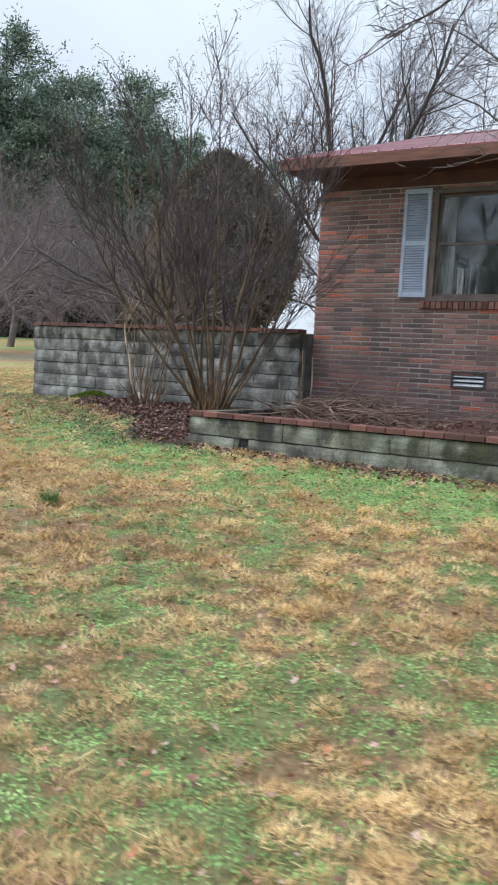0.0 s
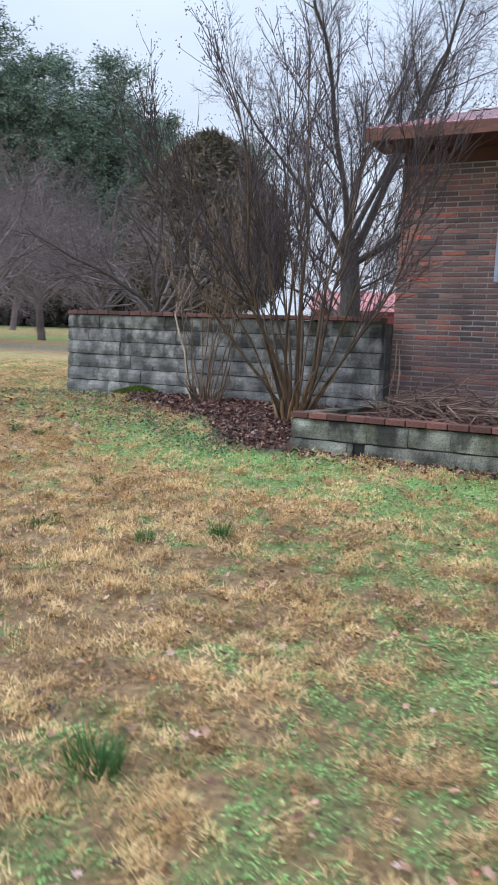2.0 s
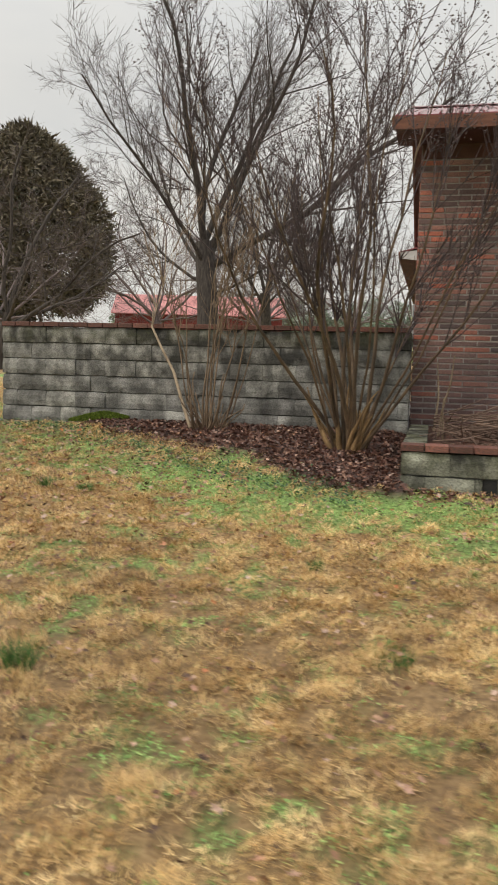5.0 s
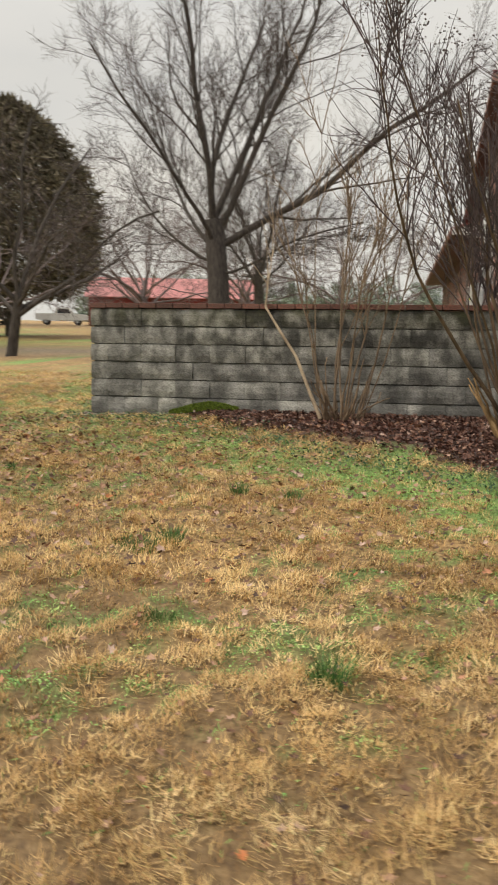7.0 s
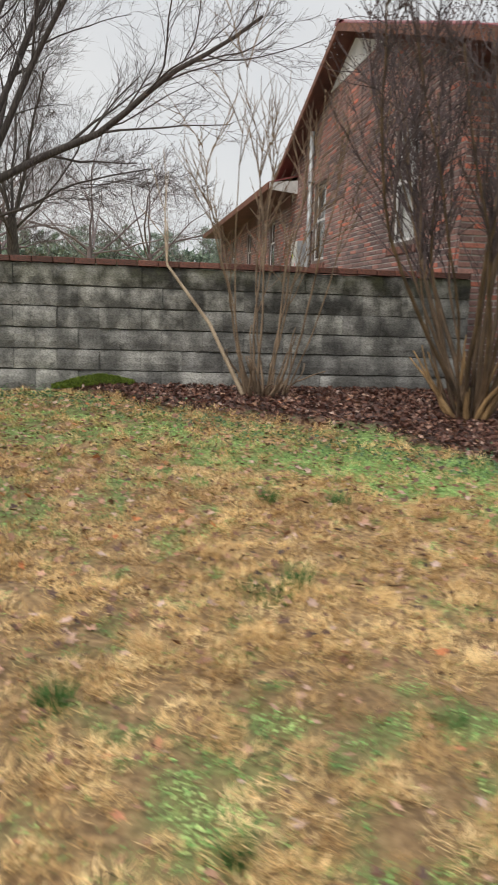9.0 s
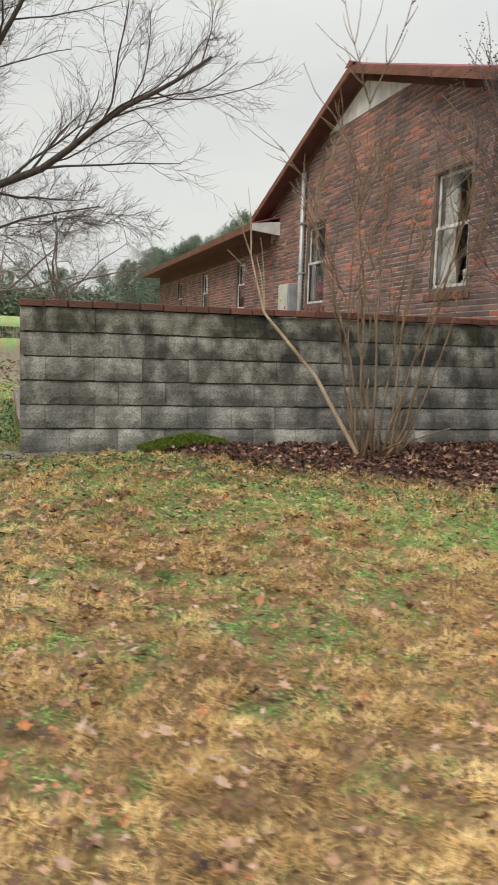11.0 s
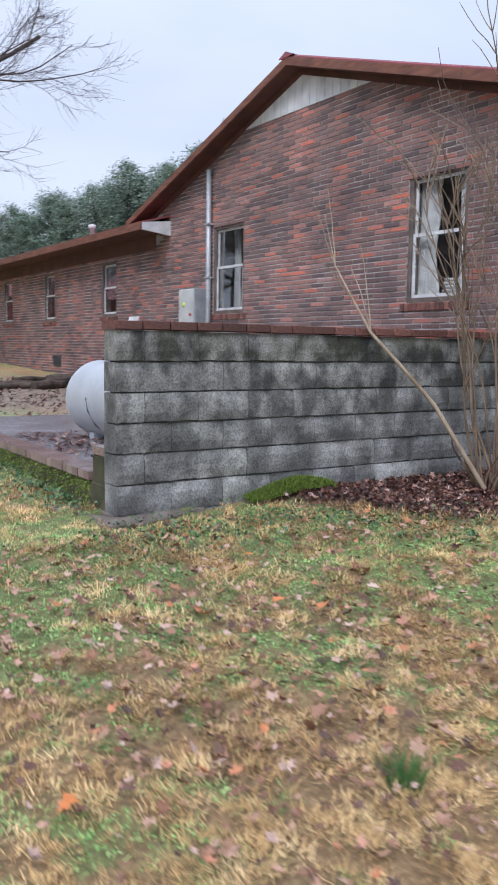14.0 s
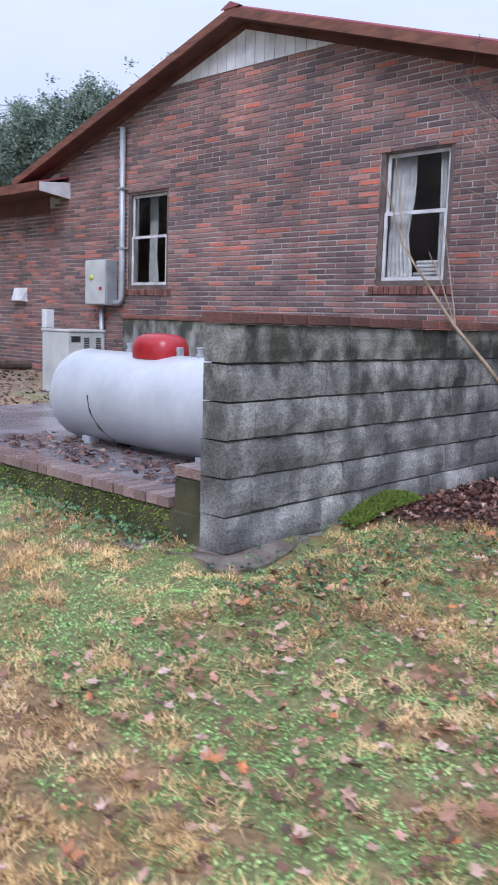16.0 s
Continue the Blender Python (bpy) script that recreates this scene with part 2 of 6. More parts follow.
M_STUB = surface("gnarled_stub_bark", (0.13, 0.078, 0.035), (0.34, 0.215, 0.10), 5, 0.8, stretch=(3, 3, 0.6))
M_BARK = surface("grey_bark", (0.028, 0.024, 0.022), (0.085, 0.072, 0.065), 6, 0.9, stretch=(3, 3, 0.6))
M_LOG = surface("log_bark", (0.03, 0.022, 0.018), (0.11, 0.08, 0.06), 7, 0.9)
M_TWIG = surface("twig_bark", (0.06, 0.05, 0.05), (0.13, 0.108, 0.106), 4, 0.9)
M_MYRTLE = surface("crepe_myrtle_bark", (0.05, 0.034, 0.022), (0.17, 0.11, 0.065), 4, 0.75, stretch=(3, 3, 0.5))
M_MYRTLE_TWIG = surface("myrtle_twig", (0.045, 0.034, 0.038), (0.10, 0.072, 0.074), 5, 0.85)
M_SEED = island_colours("seed_pods", [(0.0, (0.05, 0.04, 0.045)), (1.0, (0.13, 0.10, 0.10))])
M_SPROUT = surface("sprout_bark", (0.10, 0.068, 0.045), (0.25, 0.175, 0.115), 5, 0.75, stretch=(3, 3, 0.5))
M_PALE = surface("pale_stem_bark", (0.20, 0.145, 0.095), (0.42, 0.33, 0.235), 5, 0.7, stretch=(3, 3, 0.5))
# Greens are paler and greyer here: distance haze is mixed into the colour.
M_PINE = island_colours("hazed_pine_needles", [(0.0, (0.085, 0.13, 0.105)), (0.5, (0.17, 0.24, 0.18)), (1.0, (0.29, 0.36, 0.26))])
M_CEDAR = island_colours("cedar_foliage", [(0.0, (0.06, 0.05, 0.032)), (0.5, (0.125, 0.105, 0.07)), (1.0, (0.21, 0.18, 0.12))])
M_SCRUB = island_colours("dark_scrub", [(0.0, (0.018, 0.019, 0.014)), (1.0, (0.06, 0.055, 0.042))])
M_BRUSH = surface("brush_bark", (0.125, 0.10, 0.104), (0.24, 0.195, 0.195), 3, 0.9)
M_LEAF = island_colours("fallen_leaf", [(0.0, (0.06, 0.032, 0.022)), (0.35, (0.17, 0.08, 0.045)), (0.55, (0.30, 0.155, 0.09)), (0.75, (0.40, 0.24, 0.16)), (0.88, (0.50, 0.36, 0.30)), (1.0, (0.46, 0.16, 0.055))], 0.6)
M_LEAF_ONE = island_colours("fallen_leaf_piece", [(0.0, (0.12, 0.055, 0.035)), (0.3, (0.27, 0.13, 0.075)), (0.55, (0.40, 0.235, 0.15)), (0.75, (0.55, 0.40, 0.33)), (0.86, (0.36, 0.16, 0.08)), (1.0, (0.55, 0.19, 0.055))], 0.6, "Random")
M_LITTER = island_colours("dark_leaf_litter", [(0.0, (0.035, 0.017, 0.014)), (0.45, (0.095, 0.038, 0.028)), (0.8, (0.18, 0.078, 0.052)), (0.93, (0.30, 0.17, 0.12)), (1.0, (0.42, 0.30, 0.26))], 0.5)
M_MOSS = island_colours("moss", [(0.0, (0.07, 0.12, 0.015)), (1.0, (0.24, 0.32, 0.05))], 0.95)
M_STICK = surface("dead_stick", (0.10, 0.06, 0.045), (0.28, 0.19, 0.145), 6, 0.8, random_by="Random Per Island")
M_GRASS, M_BLADE = grass_material("lawn_ground", False), grass_material("lawn_blades", True)
M_TUFT = island_colours("green_tuft", [(0.0, (0.03, 0.10, 0.025)), (1.0, (0.10, 0.25, 0.06))], 0.6)
M_BARN = surface("barn_red", (0.14, 0.02, 0.02), (0.22, 0.035, 0.03), 1, 0.7)
# Pink base colour stands in for sky reflected by wet red metal.
M_BARN_ROOF = surface("barn_roof_sky_pink", (0.50, 0.17, 0.17), (0.62, 0.24, 0.235), 0.8, 0.3, 0.2, 0.03)
M_TRUCK = surface("truck_paint", (0.62, 0.63, 0.63), (0.74, 0.75, 0.75), 2, 0.3, relief=0)
M_TYRE_HOLE = surface("tyre_rubber_and_hole_shade", (0.012, 0.012, 0.012), (0.03, 0.03, 0.03), 9, 0.8)
M_TRUCK_GLASS = surface("truck_window", (0.02, 0.025, 0.03), (0.04, 0.045, 0.05), 2, 0.1, relief=0)



# ---- geometry helpers ----
class Geo:
    """Vertices and faces gathered in world metres."""

    def __init__(self):
        self.v, self.f = [], []

    def add(self, vs, fs):
        k = len(self.v)
        self.v += [tuple(p) for p in vs]
        self.f += [tuple(i + k for i in q) for q in fs]
        return self

    def box(self, x0, y0, z0, x1, y1, z1):
        return self.add([(x0, y0, z0), (x1, y0, z0), (x1, y1, z0), (x0, y1, z0), (x0, y0, z1), (x1, y0, z1), (x1, y1, z1), (x0, y1, z1)],
                        [(0, 3, 2, 1), (4, 5, 6, 7), (0, 1, 5, 4), (1, 2, 6, 5), (2, 3, 7, 6), (3, 0, 4, 7)])

    def soft_box(self, x0, y0, z0, x1, y1, z1, r=0.01, seg=2):
        bm = bmesh.new()
        bmesh.ops.create_cube(bm, size=1, matrix=Matrix.Translation(((x0 + x1) / 2, (y0 + y1) / 2, (z0 + z1) / 2)) @ Matrix.Diagonal((x1 - x0, y1 - y0, z1 - z0, 1)))
        bmesh.ops.bevel(bm, geom=bm.edges[:], offset=r, segments=seg, affect="EDGES", profile=0.5)
        bm.verts.index_update()
        self.add([v.co[:] for v in bm.verts], [[v.index for v in f.verts] for f in bm.faces])
        bm.free()
        return self

    def tube(self, pts, radii, sides=6, close=True):
        """A tapered tube along points."""
        k = len(self.v)
        a = Vector((0.31, 0.17, 0.93))
        for i, p in enumerate(pts):
            d = (Vector(pts[min(i + 1, len(pts) - 1)]) - Vector(pts[max(i - 1, 0)]))
            d = d.normalized() if d.length > 1e-9 else Vector((0, 0, 1))
            if abs(d.dot(a)) > 0.9:
                a = Vector((0.9, 0.3, -0.2))
            u = d.cross(a).normalized()
            w = d.cross(u)
            for s in range(sides):
                t = 2 * math.pi * s / sides
                q = Vector(p) + (u * math.cos(t) + w * math.sin(t)) * radii[i]
                self.v.append((q.x, q.y, q.z))
        for i in range(len(pts) - 1):
            for s in range(sides):
                b, c = k + i * sides, k + (i + 1) * sides
                self.f.append((b + s, b + (s + 1) % sides, c + (s + 1) % sides, c + s))
        if close and sides > 2:
            self.f.append(tuple(k + s for s in reversed(range(sides))))
            self.f.append(tuple(k + (len(pts) - 1) * sides + s for s in range(sides)))
        return self

    def lathe(self, centre, axis, profile, sides=24):
        """Rings (distance along axis, radius) about a line."""
        ax = Vector(axis).normalized()
        u = ax.orthogonal().normalized()
        w = ax.cross(u)
        k = len(self.v)
        for d, r in profile:
            for s in range(sides):
                t = 2 * math.pi * s / sides
                self.v.append(tuple(Vector(centre) + ax * d + (u * math.cos(t) + w * math.sin(t)) * r))
        for i in range(len(profile) - 1):
            for s in range(sides):
                b, c = k + i * sides, k + (i + 1) * sides
                self.f.append((b + s, b + (s + 1) % sides, c + (s + 1) % sides, c + s))
        self.f.append(tuple(k + s for s in reversed(range(sides))))
        self.f.append(tuple(k + (len(profile) - 1) * sides + s for s in range(sides)))
        return self


ORIGIN = {}


def mesh_of(name, geo, material, off=(0, 0, 0), smooth=False):
    me = bpy.data.meshes.new(name)
    ox, oy, oz = off
    me.from_pydata([(x - ox, y - oy, z - oz) for x, y, z in geo.v], [], geo.f)
    me.materials.append(material)
    if smooth:
        me.polygons.foreach_set("use_smooth", [True] * len(me.polygons))
    return me


def thing(name, at, label, category, group="", kind=""):
    ob = new(name)
    ob.empty_display_size = 0.1
    ob.location = at
    ORIGIN[ob] = Vector(at)
    return tagged(ob, label, category, group, kind)


def part(name, geo, material, parent, label="", smooth=False):
    ob = new(name, mesh_of(name, geo, material, ORIGIN[parent], smooth))
    ob.parent = parent
    ORIGIN[ob] = ORIGIN[parent]
    return tagged(ob, label) if label else ob


def solid(name, geo, material, label, category, group="", kind="", at=(0, 0, 0), smooth=False):
    ob = new(name, mesh_of(name, geo, material, at, smooth))
    ob.location = at
    ORIGIN[ob] = Vector(at)
    return tagged(ob, label, category, group, kind)


def piece(name, mesh, at, parent, turn=(0, 0, 0), size=(1, 1, 1)):
    ob = new(name, mesh)
    ob.parent = parent
    ob.location = Vector(at) - ORIGIN[parent]
    ob.rotation_euler, ob.scale = turn, size
    return ob


def ground_z(x, y):
    far = np.clip(y, -200, 130)
    side = np.clip(x, -120, 120)
    base = -0.058 - 0.0136 * side + 0.0346 * far
    near = np.exp(-((np.minimum(y + 0.6, 0) / 1.3) ** 2)) * (y < 2.0) * np.clip((x + 1.5) / 2.0, 0, 1) * np.clip((5.6 - x) / 0.6, 0, 1)
    bed = in_bed(x, y) * 0.05
    return base + near * (0.06 + 0.012 * np.clip(x, 0, 5)) * (y < 0.4) + bed


def in_bed(x, y):
    """1 inside the leaf bed under the shrubs, softly to 0 outside."""
    edge = -(0.12 + 0.76 * np.clip(x - 0.9, 0, 9)) + 0.18 * np.sin(2.3 * x) + 0.1 * np.sin(5.1 * x + 1)
    inside = np.clip((y - edge) / 0.35, 0, 1) * np.clip((x - 0.8) / 0.4, 0, 1) * (x < 5.3) * (y < 0.05)
    return inside


def value_noise(x, y, scale, seed):
    rs = np.random.RandomState(seed)
    table = rs.rand(128, 128)
    u, v = np.asarray(x) * scale + 500.0, np.asarray(y) * scale + 500.0
    i, j = np.floor(u).astype(int), np.floor(v).astype(int)
    a, b = u - i, v - j
    a, b = a * a * (3 - 2 * a), b * b * (3 - 2 * b)
    t = lambda p, q: table[p % 128, q % 128]
    return (t(i, j) * (1 - a) + t(i + 1, j) * a) * (1 - b) + (t(i, j + 1) * (1 - a) + t(i + 1, j + 1) * a) * b


def greenness(x, y):
    """How green the lawn is: weeds in patches, most along the bed and before the house front."""
    n = 0.24 * value_noise(x, y, 1.1, 3) + 0.34 * value_noise(x, y, 4.3, 5) + 0.42 * value_noise(x, y, 12.7, 7)
    by_bed = np.exp(-(((y + 1.3 + 0.5 * np.clip(x, 0, 5.5)) / 1.0) ** 2)) * (x > -1.5) * (x < 9)
    front = np.clip((x - 6.6) / 1.6, 0, 1)
    end = np.clip((2.2 - x) / 2.5, 0, 1) * np.clip((y + 6.5) / 2.0, 0, 1)
    bare = np.exp(-(((x - 3.4) / 2.9) ** 4)) * np.clip((-3.9 - 0.1 * x - y) / 0.9, 0, 1)
    foot = np.clip((y + 1.6) / 0.8, 0, 1) * np.clip((2.2 - x) / 1.0, 0, 1) * (x > -1.5)
    bias = 0.19 * by_bed + 0.10 * front - 0.02 * end + 0.14 * foot - 0.07 * bare
    return np.clip((n + bias - 0.50) / 0.19, 0, 0.95)


def lumps(x, y):
    """The lawn's small mounds: tussocks a hand wide over broader swells."""
    return 0.03 * (value_noise(x, y, 1.9, 11) - 0.5) + 0.055 * (value_noise(x, y, 8.5, 12) - 0.5)


# ---- ground ----
def build_ground():
    """One sheet: fine near the walk, coarse out to the horizon."""
    def axis(lo, hi, step, far):
        out, s, v = [], step, lo
        near = list(np.arange(lo, hi + 1e-6, step))
        up, d = [], step
        v = hi
        while v < far:
            d *= 1.45
            v += d
            up.append(v)
        down, d = [], step
        v = lo
        while v > -far:
            d *= 1.45
            v -= d
            down.append(v)
        return np.array(down[::-1] + near + up)
    xs, ys = axis(-6, 12.5, 0.045, 900), axis(-11, 4, 0.045, 900)
    gx, gy = np.meshgrid(xs, ys)
    gx, gy = gx.ravel(), gy.ravel()
    gz = ground_z(gx, gy) + lumps(gx, gy)
    nx, ny = len(xs), len(ys)
    k = (np.arange(ny - 1)[:, None] * nx + np.arange(nx - 1)[None]).ravel()
    quads = np.stack([k, k + 1, k + nx + 1, k + nx], 1)
    me = bpy.data.meshes.new("ground")
    me.from_pydata(np.stack([gx, gy, gz], 1).tolist(), [], quads.tolist())
    me.materials.append(M_GRASS)
    dirt = np.exp(-(((gy - 17 - 0.25 * gx) / 2.6) ** 2)) * (gx < 1.5)
    dirt = np.maximum(dirt, np.exp(-(((gx - 2.0) / 4.2) ** 2 + ((gy - 10.0) / 4.2) ** 2)))
    dirt = np.maximum(dirt, (gx > 5.3) * (gy > -2.6) * 1.0)
    for key, vals in (("green", greenness(gx, gy) * 0.85), ("mulch", in_bed(gx, gy)), ("dirt", np.clip(dirt * 1.3, 0, 1)), ("thatch_and_gap_shade", np.clip((gx + 6.0) / 2.5, 0, 1) * np.clip((12.4 - gx) / 2.5, 0, 1) * np.clip((gy + 12.5) / 2.5, 0, 1) * np.clip((6.0 - gy) / 3.0, 0, 1) * (1 - 0.65 * np.clip((gy + 6.5) / 3.0, 0, 1) * np.clip((gx - 1.0) / 2.0, 0, 1)))):
        me.attributes.new(key, "FLOAT", "POINT").data.foreach_set("value", vals.astype(np.float32))
    me.polygons.foreach_set("use_smooth", [True] * len(me.polygons))
    return tagged(new("ground", me), kind="structure")


build_ground()


# ---- brickwork ----
def rows_of(ulen, z0, z1, course, long, openings, top=None, joint=0.015):
    """Pieces (u0, u1, zlow, zhigh) of a running bond, cut round openings (u0, u1, z0, z1) and under top(u)."""
    out, r, z = [], 0, z0
    while z + course <= z1 + 1e-6:
        lo, hi = z, z + course - joint
        u = -long * (0.5 if r % 2 else 0.0)
        while u < ulen:
            spans = [(max(u, 0.0), min(u + long - joint, ulen))]
            for a, b, c, d in openings:
                if hi > c and lo < d:
                    nxt = []
                    for p, q in spans:
                        if q <= a or p >= b:
                            nxt.append((p, q))
                        else:
                            nxt += [(p, a)] if p < a else []
                            nxt += [(b, q)] if q > b else []
                    spans = nxt
            for p, q in spans:
                if q - p > 0.02 and (top is None or min(top(p), top(q)) + 0.10 >= hi):
                    out.append((p, q, lo, hi))
            u += long
        z += course
        r += 1
    return out


def unit_brick(name, material, bevel=0.06):
    """A piece 1 x 1 x 1 about its centre, with worn edges."""
    g = Geo()
    e = 0.5
    b = 0.5 - bevel * 0.5
    g.add([(-e, b, -e * .99), (e, b, -e * .99), (e, b, e * .99), (-e, b, e * .99), (-e, -b, -b), (e, -b, -b), (e, -b, b), (-e, -b, b), (-b, -e, -b * .9), (b, -e, -b * .9), (b, -e, b * .9), (-b, -e, b * .9)],
          [(0, 3, 2, 1), (0, 1, 5, 4), (1, 2, 6, 5), (2, 3, 7, 6), (3, 0, 4, 7), (4, 5, 9, 8), (5, 6, 10, 9), (6, 7, 11, 10), (7, 4, 8, 11), (8, 9, 10, 11)])
    return mesh_of(name, g, material)


def worn_block(name, material, seed, nu=6, nz=3):
    """A block 1 x 1 x 1 about its centre whose face (-y) bulges, with uneven chipped edges."""
    rs = random.Random(seed)
    g, vs = Geo(), []
    for j in range(nz + 1):
        for i in range(nu + 1):
            u, w = i / nu - 0.5, j / nz - 0.5
            low, high = max(-w * 2, 0) ** 4, max(w * 2, 0) ** 3
            du = 0.0 if i in (0, nu) else rs.uniform(-0.03, 0.03)
            dw = rs.uniform(-0.035, 0.0) * (1 if w > 0 else -1) if j in (0, nz) else rs.uniform(-0.05, 0.05)
            back = (0.055 * low + 0.075 * high) * rs.uniform(0.6, 1.25) + (0.02 if i in (0, nu) else 0.0)
            vs.append((u + du, -0.5 + back + rs.uniform(-0.008, 0.008), w + dw))
    g.add(vs, [(j * (nu + 1) + i, j * (nu + 1) + i + 1, (j + 1) * (nu + 1) + i + 1, (j + 1) * (nu + 1) + i) for j in range(nz) for i in range(nu)])
    k = len(g.v)
    c = [0, nu, (nz + 1) * (nu + 1) - 1, nz * (nu + 1)]
    g.v += [(-0.5, 0.5, -0.5), (0.5, 0.5, -0.5), (0.5, 0.5, 0.5), (-0.5, 0.5, 0.5)]
    g.f.append((k + 1, k, k + 3, k + 2))
    g.f.append((k, k + 1) + tuple(range(nu, -1, -1)))
    g.f.append((k + 2, k + 3) + tuple(nz * (nu + 1) + i for i in range(nu + 1)))
    g.f.append((k + 3, k) + tuple(j * (nu + 1) for j in range(nz + 1)))
    g.f.append((k + 1, k + 2) + tuple(j * (nu + 1) + nu for j in range(nz, -1, -1)))
    return mesh_of(name, g, material)


def wall_cells(geo, ulen, z0, z1, openings, place):
    """One closed wall skin with through openings; place(u, depth, z) gives a point, depth 0 outside and 1 inside."""
    us = sorted({0.0, ulen, *[o[0] for o in openings], *[o[1] for o in openings]})
    zs = sorted({z0, z1, *[o[2] for o in openings], *[o[3] for o in openings]})
    nu, nz = len(us) - 1, len(zs) - 1
    def full(i, j):
        if not (0 <= i < nu and 0 <= j < nz):
            return False
        um, zm = (us[i] + us[i + 1]) / 2, (zs[j] + zs[j + 1]) / 2
        return not any(o[0] < um < o[1] and o[2] < zm < o[3] for o in openings)
    index, vs, fs = {}, [], []
    def at(i, d, j):
        if (i, d, j) not in index:
            index[i, d, j] = len(vs)
            vs.append(place(us[i], d, zs[j]))
        return index[i, d, j]
    for i in range(nu):
        for j in range(nz):
            if full(i, j):
                fs.append((at(i, 0, j), at(i + 1, 0, j), at(i + 1, 0, j + 1), at(i, 0, j + 1)))
                fs.append((at(i, 1, j + 1), at(i + 1, 1, j + 1), at(i + 1, 1, j), at(i, 1, j)))
                for di, dj, p, q in ((-1, 0, (i, j + 1), (i, j)), (1, 0, (i + 1, j), (i + 1, j + 1)), (0, -1, (i, j), (i + 1, j)), (0, 1, (i + 1, j + 1), (i, j + 1))):
                    if not full(i + di, j + dj):
                        fs.append((at(p[0], 0, p[1]), at(p[0], 1, p[1]), at(q[0], 1, q[1]), at(q[0], 0, q[1])))
    geo.add(vs, fs)



# ---- house: brick, low gable over the front, long wing behind ----
GX, FY, BY, RY = 5.22, 0.414, 9.69, 5.05          # gable face x, front face y, back y, ridge y
EAVE_Z, RIDGE_Z, SLOPE = 3.58, 5.25, 0.312
WING_END = 22.6
GABLE_WINDOWS = [(1.84, 2.81, 1.70, 3.26), (6.56, 7.54, 1.685, 3.17)]
WING_WINDOWS = [(11.55, 12.35, 1.75, 2.93), (15.27, 16.05, 1.72, 2.93), (18.7, 19.5, 1.72, 2.93)]
FRONT_WINDOW = (6.90, 8.35, 1.72, 3.22)
FRONT_END = 16.0

house = thing("brick_house", (GX, FY, -0.1), "single-storey red-brown brick house with a red metal roof", "house")


def roof_line(y):
    return RIDGE_Z - 0.10 - SLOPE * abs(y - RY)


def house_walls():
    # gable end and wing side, one plane
    g = Geo()
    opens = [(a - FY, b - FY, c, d) for a, b, c, d in GABLE_WINDOWS + WING_WINDOWS]
    wall_cells(g, WING_END - FY, -0.35, 3.3, opens, lambda u, d, z: (GX + 0.22 * d, FY + u, z))
    k = [(GX, FY, 3.3), (GX, BY, 3.3), (GX, BY, roof_line(BY)), (GX, RY, roof_line(RY)), (GX, FY, roof_line(FY))]
    g.add(k + [(x + 0.22, y, z) for x, y, z in k], [(0, 4, 3, 2, 1), (5, 6, 7, 8, 9), (0, 1, 6, 5), (1, 2, 7, 6), (2, 3, 8, 7), (3, 4, 9, 8), (4, 0, 5, 9)])
    side = part("wall", g, M_MORTAR, house, "brick end wall with raked mortar joints")
    # front
    g = Geo()
    a, b, c, d = FRONT_WINDOW
    opens = [(a - GX, b - GX, c, d), (7.31 - GX, 7.78 - GX, 0.565, 0.80)]
    wall_cells(g, FRONT_END - GX - 0.22, -0.35, 3.5, [(u - 0.22, v - 0.22, p, q) for u, v, p, q in opens], lambda u, d, z: (GX + 0.22 + u, FY + 0.22 * d, z))
    front = part("wall", g, M_MORTAR, house, "brick front wall")
    g = Geo()
    g.box(FRONT_END, FY, -0.35, FRONT_END + 0.22, WING_END, 3.45)
    part("wall", g, M_BRICK, house)
    g = Geo()
    g.box(GX + 0.22, WING_END - 0.22, -0.35, FRONT_END, WING_END, 3.3)
    part("wall", g, M_BRICK, house)
    g = Geo()
    g.box(GX + 0.23, FY + 0.23, 0.62, FRONT_END - 0.01, WING_END - 0.23, 0.74)
    part("floor", g, M_DARK, house)
    g = Geo()
    g.box(GX + 0.23, FY + 0.23, 3.26, FRONT_END - 0.01, WING_END - 0.23, 3.30)
    part("ceiling", g, M_DARK, house)
    g = Geo()
    g.box(GX + 3.2, FY + 0.23, 0.74, GX + 3.3, WING_END - 0.23, 3.26)
    part("partition", g, M_DARK, house)
    return side, front


wall_side, wall_front = house_walls()


